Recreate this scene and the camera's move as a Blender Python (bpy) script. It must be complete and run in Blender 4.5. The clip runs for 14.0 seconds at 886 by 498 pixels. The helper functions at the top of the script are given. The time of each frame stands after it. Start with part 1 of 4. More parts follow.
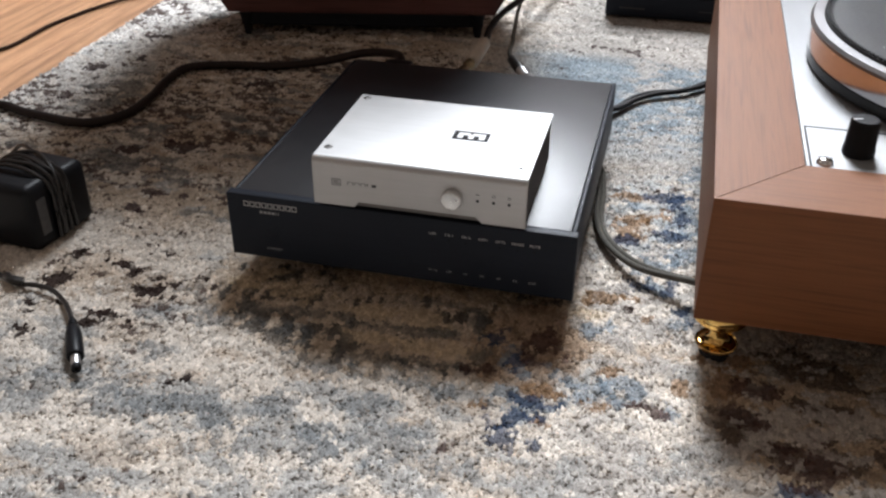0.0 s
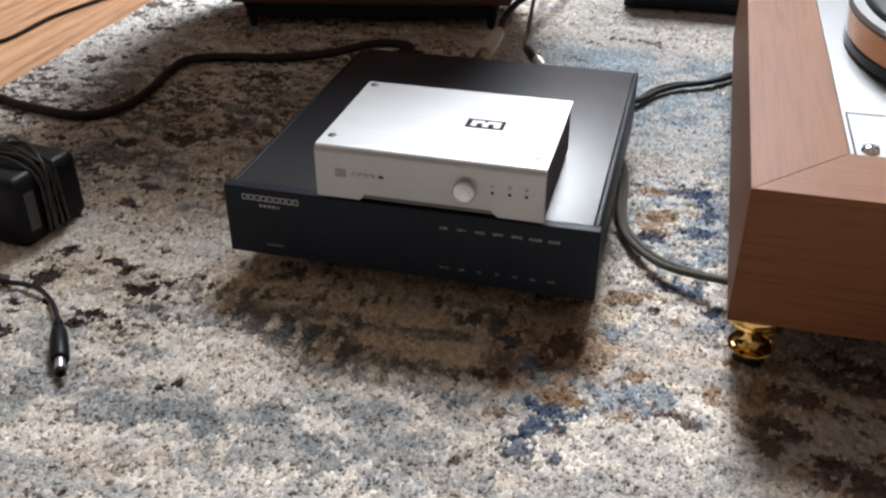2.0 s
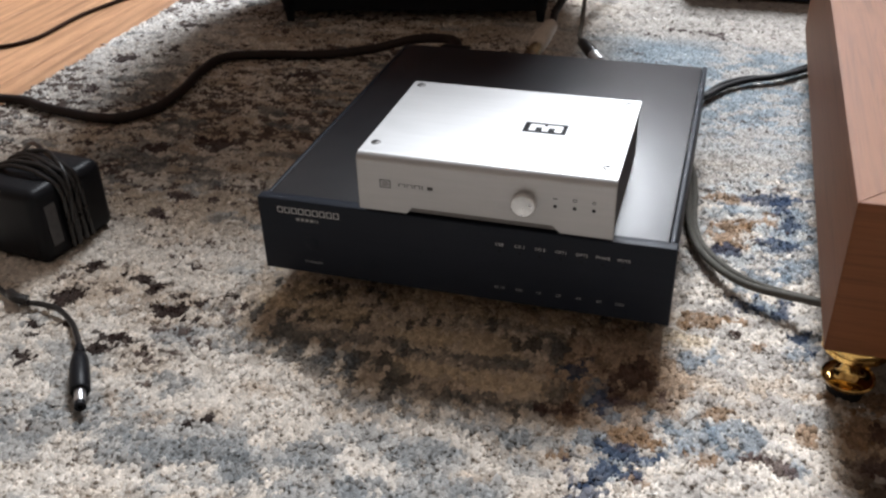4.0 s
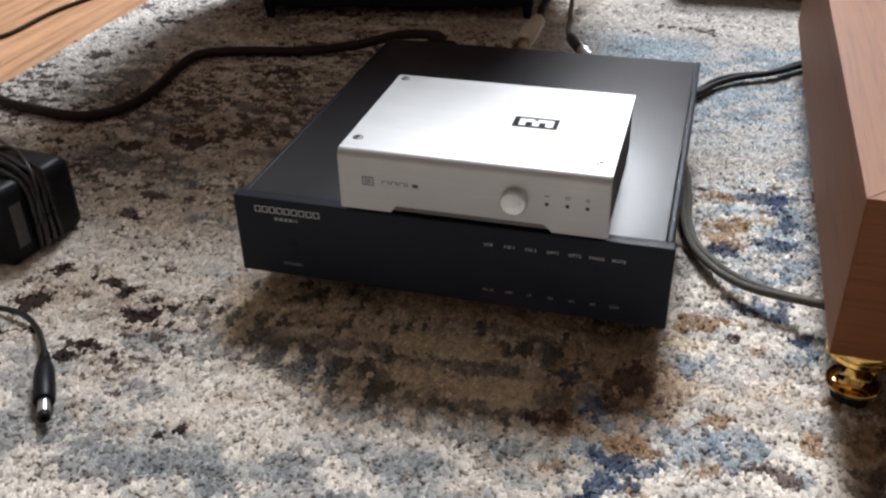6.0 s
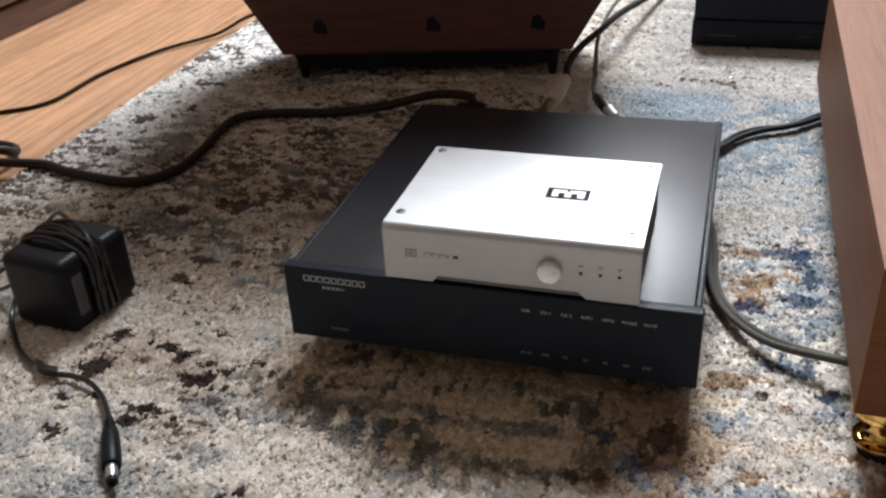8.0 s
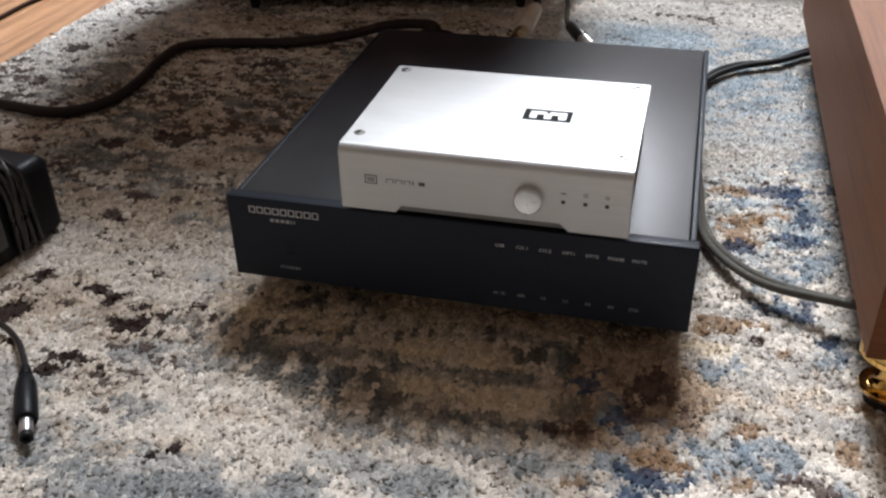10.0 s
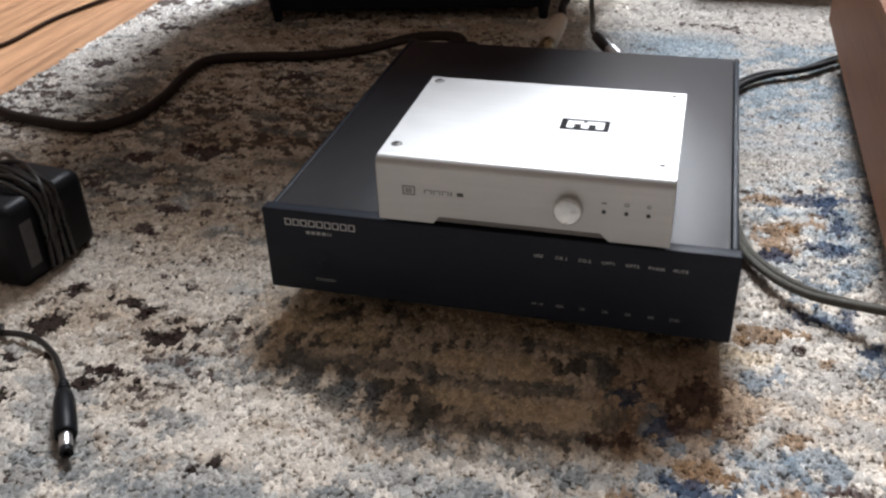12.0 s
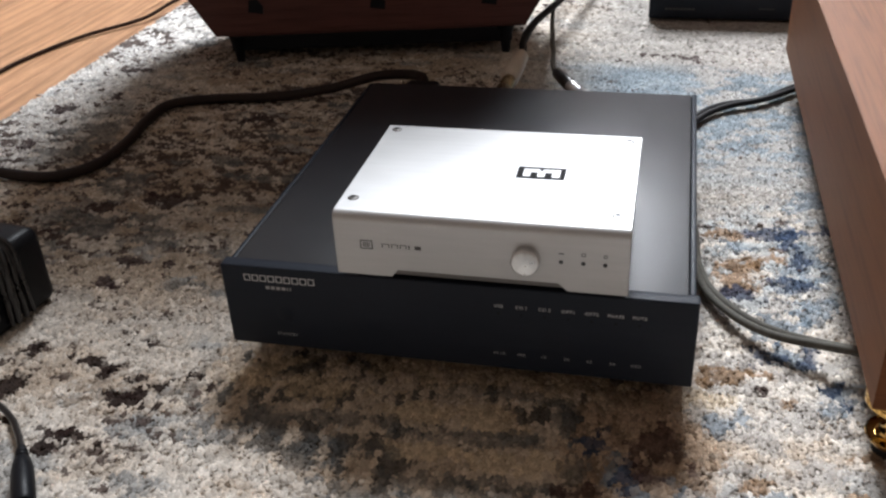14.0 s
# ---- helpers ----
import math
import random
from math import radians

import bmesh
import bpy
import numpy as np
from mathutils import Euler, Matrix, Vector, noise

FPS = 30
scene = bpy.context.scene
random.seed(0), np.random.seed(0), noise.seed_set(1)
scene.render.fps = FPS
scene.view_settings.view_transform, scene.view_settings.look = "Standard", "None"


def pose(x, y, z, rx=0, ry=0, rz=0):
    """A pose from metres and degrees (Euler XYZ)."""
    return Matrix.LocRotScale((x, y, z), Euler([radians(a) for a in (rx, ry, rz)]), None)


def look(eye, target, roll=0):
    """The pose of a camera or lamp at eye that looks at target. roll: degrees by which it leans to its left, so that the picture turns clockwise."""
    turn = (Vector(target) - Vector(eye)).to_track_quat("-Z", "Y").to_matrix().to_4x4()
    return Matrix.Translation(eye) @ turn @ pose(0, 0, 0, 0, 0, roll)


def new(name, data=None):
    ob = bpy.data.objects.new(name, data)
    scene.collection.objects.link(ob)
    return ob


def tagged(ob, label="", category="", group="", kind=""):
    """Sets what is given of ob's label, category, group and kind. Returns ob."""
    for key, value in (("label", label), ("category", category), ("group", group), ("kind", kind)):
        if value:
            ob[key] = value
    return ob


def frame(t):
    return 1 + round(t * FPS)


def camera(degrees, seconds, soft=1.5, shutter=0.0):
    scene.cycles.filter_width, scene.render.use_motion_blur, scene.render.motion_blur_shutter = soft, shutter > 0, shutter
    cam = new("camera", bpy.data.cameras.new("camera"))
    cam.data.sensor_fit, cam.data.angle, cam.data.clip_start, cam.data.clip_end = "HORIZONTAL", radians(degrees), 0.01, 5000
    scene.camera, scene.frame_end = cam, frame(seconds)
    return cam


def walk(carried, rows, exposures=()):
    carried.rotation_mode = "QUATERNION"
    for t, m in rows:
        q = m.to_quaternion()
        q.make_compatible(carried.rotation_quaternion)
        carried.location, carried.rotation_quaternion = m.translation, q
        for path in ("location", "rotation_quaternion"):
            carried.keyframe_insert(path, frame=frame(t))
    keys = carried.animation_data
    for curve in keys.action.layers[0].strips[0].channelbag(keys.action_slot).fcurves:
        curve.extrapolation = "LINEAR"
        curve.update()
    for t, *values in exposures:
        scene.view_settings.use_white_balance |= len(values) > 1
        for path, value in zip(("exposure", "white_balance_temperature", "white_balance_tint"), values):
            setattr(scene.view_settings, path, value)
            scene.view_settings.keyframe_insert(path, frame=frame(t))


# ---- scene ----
cam = camera(49.96, 14.0, soft=2.4, shutter=0.3)
# seconds, eye in metres, yaw to the left, pitch up, roll
PATH = [
    (0.0, 0.1465, -0.4615, 0.3366, 14.20, -31.91, 0.19),
    (0.5, 0.1465, -0.4616, 0.3357, 13.97, -31.79, 0.53),
    (1.0, 0.1385, -0.4542, 0.3303, 13.62, -30.91, 2.27),
    (1.5, 0.1400, -0.4439, 0.3317, 14.51, -30.38, 1.00),
    (2.0, 0.1391, -0.4320, 0.3119, 15.06, -31.61, -0.19),
    (2.5, 0.1356, -0.4207, 0.3086, 16.52, -32.21, -1.23),
    (3.0, 0.1301, -0.4107, 0.3065, 17.86, -32.62, -1.96),
    (3.5, 0.1229, -0.3935, 0.3004, 17.84, -32.59, -2.18),
    (4.0, 0.1176, -0.3860, 0.2962, 17.75, -32.01, -1.80),
    (4.2, 0.1179, -0.3851, 0.2932, 16.95, -31.38, -0.86),
    (6.3, 0.1070, -0.3680, 0.2830, 16.38, -32.02, -1.60),
    (6.5, 0.1048, -0.3735, 0.2946, 14.61, -32.29, -1.27),
    (6.8, 0.1117, -0.3851, 0.3135, 15.54, -30.83, -1.92),
    (7.0, 0.1175, -0.3837, 0.3161, 17.39, -30.46, -2.93),
    (7.2, 0.1173, -0.3879, 0.3168, 19.17, -29.70, -3.93),
    (9.3, 0.0917, -0.3617, 0.2853, 15.39, -31.43, -1.43),
    (9.5, 0.0938, -0.3574, 0.2794, 15.26, -32.13, -1.48),
    (10.0, 0.0917, -0.3483, 0.2727, 15.15, -32.31, -1.25),
    (10.5, 0.0893, -0.3450, 0.2657, 15.32, -32.88, -1.86),
    (11.0, 0.0870, -0.3464, 0.2627, 15.66, -32.75, -2.49),
    (11.5, 0.0776, -0.3523, 0.2694, 16.77, -31.70, -2.59),
    (12.0, 0.0798, -0.3497, 0.2709, 15.92, -31.50, -2.07),
    (12.5, 0.0845, -0.3456, 0.2727, 15.25, -31.59, -2.42),
    (13.0, 0.0862, -0.3482, 0.2739, 15.14, -31.33, -2.21),
    (13.5, 0.0872, -0.3409, 0.2814, 14.22, -30.36, -1.79),
    (14.0, 0.0867, -0.3395, 0.2830, 14.38, -30.46, -2.97),
]
walk(cam, [(t, pose(x, y, z, 90 + pitch, 0, yaw) @ pose(0, 0, 0, 0, 0, roll)) for t, x, y, z, yaw, pitch, roll in PATH], exposures=[(0.0, 0.0)])

# ---------------------------------------------------------------- world and light
world = bpy.data.worlds.new("sky")
scene.world = world
world.use_nodes = True
wn = world.node_tree.nodes
sky = wn.new("ShaderNodeTexSky")
sky.sky_type, sky.sun_disc, sky.sun_elevation, sky.sun_rotation = "NISHITA", False, radians(35), radians(180)
world.node_tree.links.new(sky.outputs["Color"], wn["Background"].inputs["Color"])
wn["Background"].inputs["Strength"].default_value = 0.10

WIN_X0, WIN_X1, WIN_Z0, WIN_Z1, WALL_N = -0.72, 0.38, 1.68, 3.32, 2.35
lamp = bpy.data.lights.new("window_light", "AREA")
lamp.shape, lamp.size, lamp.size_y, lamp.energy, lamp.color = "RECTANGLE", WIN_X1 - WIN_X0 - 0.1, WIN_Z1 - WIN_Z0 - 0.1, 258.0, (0.92, 0.965, 1.03)
window_light = new("window_light", lamp)
window_light.matrix_world = look(((WIN_X0 + WIN_X1) / 2, WALL_N + 0.02, (WIN_Z0 + WIN_Z1) / 2), ((WIN_X0 + WIN_X1) / 2, 0.0, 0.4))


# ---------------------------------------------------------------- materials
def material(name, colour, rough=0.5, metal=0.0, spec=0.5, coat=0.0):
    m = bpy.data.materials.new(name)
    m.use_nodes = True
    b = m.node_tree.nodes["Principled BSDF"]
    b.inputs["Base Color"].default_value = (*colour, 1)
    b.inputs["Roughness"].default_value = rough
    b.inputs["Metallic"].default_value = metal
    b.inputs["Specular IOR Level"].default_value = spec
    b.inputs["Coat Weight"].default_value = coat
    return m, m.node_tree.nodes, m.node_tree.links, b


def ramp(nodes, stops):
    r = nodes.new("ShaderNodeValToRGB")
    while len(r.color_ramp.elements) < len(stops):
        r.color_ramp.elements.new(0.5)
    for e, (p, c) in zip(r.color_ramp.elements, stops):
        e.position, e.color = p, (*c, 1)
    return r


def noise_node(nodes, links, scale, stretch=(1, 1, 1), detail=4, coords="Object", spin=(0, 0, 0)):
    tc, mp, nz = nodes.new("ShaderNodeTexCoord"), nodes.new("ShaderNodeMapping"), nodes.new("ShaderNodeTexNoise")
    mp.inputs["Scale"].default_value, mp.inputs["Rotation"].default_value = stretch, spin
    nz.inputs["Scale"].default_value, nz.inputs["Detail"].default_value = scale, detail
    links.new(tc.outputs[coords], mp.inputs["Vector"])
    links.new(mp.outputs["Vector"], nz.inputs["Vector"])
    return nz


def bumped(nodes, links, bsdf, source, strength, distance):
    bp = nodes.new("ShaderNodeBump")
    bp.inputs["Strength"].default_value, bp.inputs["Distance"].default_value = strength, distance
    links.new(source, bp.inputs["Height"])
    links.new(bp.outputs["Normal"], bsdf.inputs["Normal"])


def grained(name, colour, dark, rough, metal=0.0, scale=60.0, stretch=(1, 1, 1), bump=0.0, spec=0.5, spread=0.12):
    """A surface of one colour with fine grain and broad wear."""
    m, n, l, b = material(name, colour, rough, metal, spec)
    fine = noise_node(n, l, scale, stretch, 6)
    broad = noise_node(n, l, scale * 0.08, (1, 1, 1), 3)
    mix = n.new("ShaderNodeMath")
    mix.operation = "MULTIPLY_ADD"
    mix.inputs[1].default_value, mix.inputs[2].default_value = 0.6, 0.0
    l.new(fine.outputs["Fac"], mix.inputs[0])
    add = n.new("ShaderNodeMath")
    add.operation = "MULTIPLY_ADD"
    add.inputs[1].default_value = 0.4
    l.new(broad.outputs["Fac"], add.inputs[0])
    l.new(mix.outputs[0], add.inputs[2])
    r = ramp(n, [(0.36, dark), (0.64, colour)])
    l.new(add.outputs[0], r.inputs["Fac"])
    l.new(r.outputs["Color"], b.inputs["Base Color"])
    rr = n.new("ShaderNodeMapRange")
    rr.inputs["From Min"].default_value, rr.inputs["From Max"].default_value = 0.3, 0.7
    rr.inputs["To Min"].default_value, rr.inputs["To Max"].default_value = rough - spread / 2, rough + spread / 2
    l.new(add.outputs[0], rr.inputs["Value"])
    l.new(rr.outputs["Result"], b.inputs["Roughness"])
    if bump:
        bumped(n, l, b, fine.outputs["Fac"], bump, 0.0006)
    return m


def wooden(name, light, dark, pore, axis, rough, scale=1.0, coat=0.0, random_tone=0.0, spec=0.3, across=9.0):
    """Wood with growth lines along an axis, fine pores and broad tone."""
    m, n, l, b = material(name, light, rough, 0.0, spec, coat)
    long = {"x": (1.0, across, across), "y": (across, 1.0, across)}[axis]
    fine = {"x": (1.0, 40.0 + across, 40.0 + across), "y": (40.0 + across, 1.0, 40.0 + across)}[axis]
    tone = noise_node(n, l, 7.0 * scale, long, 5)
    tone.inputs["Distortion"].default_value = 0.9
    pores = noise_node(n, l, 22.0 * scale, fine, 3)
    r = ramp(n, [(0.30, dark), (0.48, light), (0.60, tuple(c * 1.06 for c in light)), (0.74, dark)])
    l.new(tone.outputs["Fac"], r.inputs["Fac"])
    pr = ramp(n, [(0.36, pore), (0.50, (1, 1, 1))])
    l.new(pores.outputs["Fac"], pr.inputs["Fac"])
    mul = n.new("ShaderNodeMix")
    mul.data_type, mul.blend_type = "RGBA", "MULTIPLY"
    mul.inputs["Factor"].default_value = 0.75
    l.new(r.outputs["Color"], mul.inputs["A"])
    l.new(pr.outputs["Color"], mul.inputs["B"])
    out = mul.outputs["Result"]
    if random_tone:
        info, hsv, mr = n.new("ShaderNodeObjectInfo"), n.new("ShaderNodeHueSaturation"), n.new("ShaderNodeMapRange")
        mr.inputs["To Min"].default_value, mr.inputs["To Max"].default_value = 1 - random_tone, 1 + random_tone
        l.new(info.outputs["Random"], mr.inputs["Value"])
        l.new(mr.outputs["Result"], hsv.inputs["Value"])
        l.new(out, hsv.inputs["Color"])
        out = hsv.outputs["Color"]
    l.new(out, b.inputs["Base Color"])
    bumped(n, l, b, pores.outputs["Fac"], 0.15, 0.0004)
    return m


OAK = wooden("oak_planks", (0.45, 0.255, 0.140), (0.300, 0.155, 0.080), (0.52, 0.42, 0.34), "y", 0.36, 1.1, 0.0, 0.12, 0.50, 16.0)
# growth rings of the oak: wavering dark lines, another cut in each plank
on, ol = OAK.node_tree.nodes, OAK.node_tree.links
oc, oi, om, oa = on.new("ShaderNodeTexCoord"), on.new("ShaderNodeObjectInfo"), on.new("ShaderNodeMapping"), on.new("ShaderNodeVectorMath")
osc = on.new("ShaderNodeMath")
osc.operation, osc.inputs[1].default_value = "MULTIPLY", 7.0
ol.new(oi.outputs["Random"], osc.inputs[0])
om.inputs["Scale"].default_value = (1.0, 0.10, 1.0)
ol.new(oc.outputs["Object"], om.inputs["Vector"])
ol.new(om.outputs["Vector"], oa.inputs[0])
ol.new(osc.outputs["Value"], oa.inputs[1])
rings = on.new("ShaderNodeTexWave")
rings.wave_type, rings.bands_direction = "BANDS", "X"
for key, value in (("Scale", 21.0), ("Distortion", 13.0), ("Detail", 3.0), ("Detail Scale", 0.55), ("Detail Roughness", 0.55)):
    rings.inputs[key].default_value = value
ol.new(oa.outputs["Vector"], rings.inputs["Vector"])
rr = ramp(on, [(0.06, (0.50, 0.42, 0.36)), (0.34, (0.92, 0.90, 0.88)), (0.80, (1.12, 1.12, 1.12))])
ol.new(rings.outputs["Fac"], rr.inputs["Fac"])
rmix = on.new("ShaderNodeMix")
rmix.data_type, rmix.blend_type = "RGBA", "MULTIPLY"
rmix.inputs["Factor"].default_value = 0.42
ob_in = on["Principled BSDF"].inputs["Base Color"]
ol.new(ob_in.links[0].from_socket, rmix.inputs["A"])
ol.new(rr.outputs["Color"], rmix.inputs["B"])
ol.new(rmix.outputs["Result"], ob_in)
WALNUT_Y = wooden("walnut_long", (0.180, 0.069, 0.026), (0.136, 0.050, 0.019), (0.82, 0.77, 0.74), "y", 0.52, 1.3, 0.0, 0.0, 0.20, 34.0)
WALNUT_X = wooden("walnut_cross", (0.180, 0.069, 0.026), (0.136, 0.050, 0.019), (0.82, 0.77, 0.74), "x", 0.52, 1.3, 0.0, 0.0, 0.20, 34.0)
CHEST_RED = wooden("red_brown_wood", (0.092, 0.035, 0.030), (0.072, 0.027, 0.023), (0.6, 0.5, 0.45), "x", 0.45, 1.0)
DARK_WOOD = wooden("dark_stained_wood", (0.15, 0.092, 0.070), (0.10, 0.058, 0.044), (0.6, 0.5, 0.45), "y", 0.45, 0.8)
BLACK_ANODISED = grained("black_anodised_aluminium", (0.0120, 0.0135, 0.0178), (0.0102, 0.0115, 0.0150), 0.385, 0.0, 900, (1, 1, 1), 0.05, 0.56, 0.04)
BLACK_PANEL = grained("black_brushed_panel", (0.0165, 0.0208, 0.0305), (0.0140, 0.0178, 0.0262), 0.50, 0.0, 300, (0.05, 1, 1), 0.03, 0.14)
SILVER = grained("brushed_aluminium_sheet", (0.475, 0.475, 0.475), (0.435, 0.435, 0.435), 0.42, 0.60, 500, (0.06, 1, 1), 0.03, 0.5, 0.03)
SILVER_DARK = grained("grey_steel_chassis", (0.16, 0.15, 0.145), (0.12, 0.115, 0.11), 0.5, 0.6, 300)
CHROME = grained("polished_chrome", (0.82, 0.82, 0.84), (0.72, 0.72, 0.74), 0.14, 1.0, 200)
DECK_METAL = grained("satin_deck_metal", (0.20, 0.204, 0.21), (0.18, 0.184, 0.19), 0.52, 0.15, 400, (0.1, 1, 1), 0.02)
RIM_METAL = grained("dull_platter_rim", (0.20, 0.195, 0.20), (0.17, 0.165, 0.17), 0.36, 0.7, 300)
BRASS = grained("polished_brass", (0.70, 0.46, 0.16), (0.60, 0.37, 0.12), 0.08, 1.0, 150, spread=0.05)
RUBBER = grained("black_rubber", (0.018, 0.018, 0.019), (0.012, 0.012, 0.013), 0.75, 0.0, 400, bump=0.1, spec=0.15)
MAT_RUBBER = grained("platter_mat_rubber", (0.030, 0.031, 0.033), (0.023, 0.024, 0.025), 0.50, 0.0, 500, bump=0.05, spec=0.3)
BLACK_PLASTIC = grained("black_plastic", (0.0085, 0.0092, 0.0118), (0.007, 0.0076, 0.0098), 0.42, 0.0, 700, bump=0.08, spec=0.16)
GLOSS_BLACK = grained("glossy_black_lacquer", (0.012, 0.012, 0.013), (0.009, 0.009, 0.010), 0.12, 0.0, 100, spread=0.04)
CORD_BLACK = grained("black_cord_sheath", (0.014, 0.012, 0.012), (0.009, 0.008, 0.008), 0.34, 0.0, 500, bump=0.1, spec=0.5)
CORD_MATT = grained("matt_black_cord_sheath", (0.013, 0.012, 0.013), (0.009, 0.008, 0.009), 0.62, 0.0, 500, bump=0.1, spec=0.18)
CORD_BROWN = grained("brown_cord_sheath", (0.022, 0.013, 0.011), (0.014, 0.009, 0.008), 0.58, 0.0, 500, bump=0.1, spec=0.2)
CORD_TAN = grained("thin_brown_cord_sheath", (0.034, 0.018, 0.012), (0.022, 0.012, 0.008), 0.8, 0.0, 500, bump=0.1, spec=0.06)
CORD_GREY = grained("grey_cable_jacket", (0.120, 0.113, 0.098), (0.085, 0.080, 0.070), 0.80, 0.0, 400, bump=0.05, spec=0.1)
KNOB_METAL = grained("turned_aluminium", (0.72, 0.72, 0.72), (0.58, 0.58, 0.58), 0.30, 1.0, 300)
km = KNOB_METAL.node_tree
kt = km.nodes.new("ShaderNodeTangent")
kt.direction_type, kt.axis = "RADIAL", "Y"
km.links.new(kt.outputs["Tangent"], km.nodes["Principled BSDF"].inputs["Tangent"])
km.nodes["Principled BSDF"].inputs["Anisotropic"].default_value = 0.75
NICKEL = grained("satin_nickel", (0.50, 0.50, 0.51), (0.42, 0.42, 0.43), 0.34, 0.9, 200)
GOLD_DULL = grained("dull_gilt_metal", (0.36, 0.29, 0.18), (0.27, 0.21, 0.13), 0.30, 0.9, 200)
PLUG_WHITE = grained("cream_plug_barrel", (0.47, 0.41, 0.34), (0.40, 0.34, 0.28), 0.4, 0.0, 300)
PRINT_GREY = material("pale_grey_print", (0.62, 0.62, 0.63), 0.6)[0]
PRINT_DIM = material("grey_print", (0.33, 0.33, 0.34), 0.6)[0]
PRINT_DARK = material("charcoal_print", (0.030, 0.030, 0.032), 0.85, 0.0, 0.08)[0]
PRINT_MID = material("mid_grey_print", (0.075, 0.075, 0.075), 0.85, 0.0, 0.08)[0]
LABEL_GREY = grained("worn_grey_label", (0.075, 0.075, 0.08), (0.04, 0.04, 0.045), 0.5, 0.0, 300)
LENS_DARK = material("dark_indicator_lens", (0.02, 0.02, 0.022), 0.2)[0]
RED_PRINT = material("dull_red_print", (0.12, 0.014, 0.012), 0.6)[0]
WALL_PAINT = grained("taupe_wall_paint", (0.33, 0.275, 0.228), (0.30, 0.248, 0.204), 0.85, 0.0, 40, bump=0.1)
CEILING_PAINT = grained("white_ceiling_paint", (0.40, 0.365, 0.33), (0.37, 0.335, 0.30), 0.9, 0.0, 40)
FRAME_WHITE = grained("white_window_paint", (0.78, 0.78, 0.76), (0.72, 0.72, 0.70), 0.45, 0.0, 60)
SUBFLOOR = grained("dark_subfloor", (0.16, 0.09, 0.05), (0.10, 0.06, 0.03), 0.8, 0.0, 60)
glass, gn, gl, gb = material("window_glass", (1, 1, 1), 0.02)
gb.inputs["Transmission Weight"].default_value = 1.0
GLASS = glass

rug_mat, rn, rl, rb = material("woven_pile", (0.5, 0.45, 0.4), 0.92, 0.0, 0.06)
attr = rn.new("ShaderNodeVertexColor")
attr.layer_name = "dye"
fibre = noise_node(rn, rl, 900, (1, 1, 1), 2)
fr = ramp(rn, [(0.3, (0.80, 0.80, 0.80)), (0.7, (1.12, 1.12, 1.12))])
rl.new(fibre.outputs["Fac"], fr.inputs["Fac"])
fm = rn.new("ShaderNodeMix")
fm.data_type, fm.blend_type = "RGBA", "MULTIPLY"
fm.inputs["Factor"].default_value = 1.0
rl.new(attr.outputs["Color"], fm.inputs["A"])
rl.new(fr.outputs["Color"], fm.inputs["B"])
rl.new(fm.outputs["Result"], rb.inputs["Base Color"])
rb.inputs["Sheen Weight"].default_value = 0.04
bumped(rn, rl, rb, fibre.outputs["Fac"], 0.5, 0.001)
PILE = rug_mat


# ---------------------------------------------------------------- mesh helpers
def thing(name, at, label, category, group="", kind=""):
    ob = new(name)
    ob.empty_display_size = 0.02
    ob.matrix_world = Matrix.Translation(at) if len(at) == 3 else at
    return tagged(ob, label, category, group, kind)


def part(name, bm, mat, parent, label="", smooth=False):
    """Links a bmesh, given in the thing's own coordinates, as one mesh under a thing or a part."""
    me = bpy.data.meshes.new(name)
    bm.normal_update()
    bm.to_mesh(me)
    bm.free()
    me.materials.append(mat)
    if smooth:
        for p in me.polygons:
            p.use_smooth = True
        me.set_sharp_from_angle(angle=radians(40))
    ob = new(name, me)
    ob.parent = parent
    if label:
        ob["label"] = label
    return ob


def add_box(bm, x0, x1, y0, y1, z0, z1, bevel=0.0, segments=2):
    made = bmesh.ops.create_cube(bm, size=1.0)["verts"]
    for v in made:
        v.co = Vector(((x0 + x1) / 2 + v.co.x * (x1 - x0), (y0 + y1) / 2 + v.co.y * (y1 - y0), (z0 + z1) / 2 + v.co.z * (z1 - z0)))
    if bevel:
        edges = list({e for v in made for e in v.link_edges})
        bmesh.ops.bevel(bm, geom=edges, offset=bevel, segments=segments, profile=0.5, affect="EDGES")
    return bm


def box(x0, x1, y0, y1, z0, z1, bevel=0.0, segments=2):
    return add_box(bmesh.new(), x0, x1, y0, y1, z0, z1, bevel, segments)


def lathe(profile, at=(0, 0, 0), turn=None, seg=48):
    """A solid of revolution about z from (radius, height) pairs."""
    bm = bmesh.new()
    rings = []
    for r, z in profile:
        rings.append([bm.verts.new((r * math.cos(2 * math.pi * k / seg), r * math.sin(2 * math.pi * k / seg), z)) for k in range(seg)])
    for a, b in zip(rings, rings[1:]):
        for k in range(seg):
            bm.faces.new((a[k], a[(k + 1) % seg], b[(k + 1) % seg], b[k]))
    bm.faces.new(list(reversed(rings[0])))
    bm.faces.new(rings[-1])
    m = Matrix.Translation(at) @ (turn or Matrix())
    bmesh.ops.transform(bm, matrix=m, verts=bm.verts)
    bmesh.ops.recalc_face_normals(bm, faces=bm.faces)
    return bm


FORWARD = Euler((radians(90), 0, 0)).to_matrix().to_4x4()   # z of a lathe turned towards -y


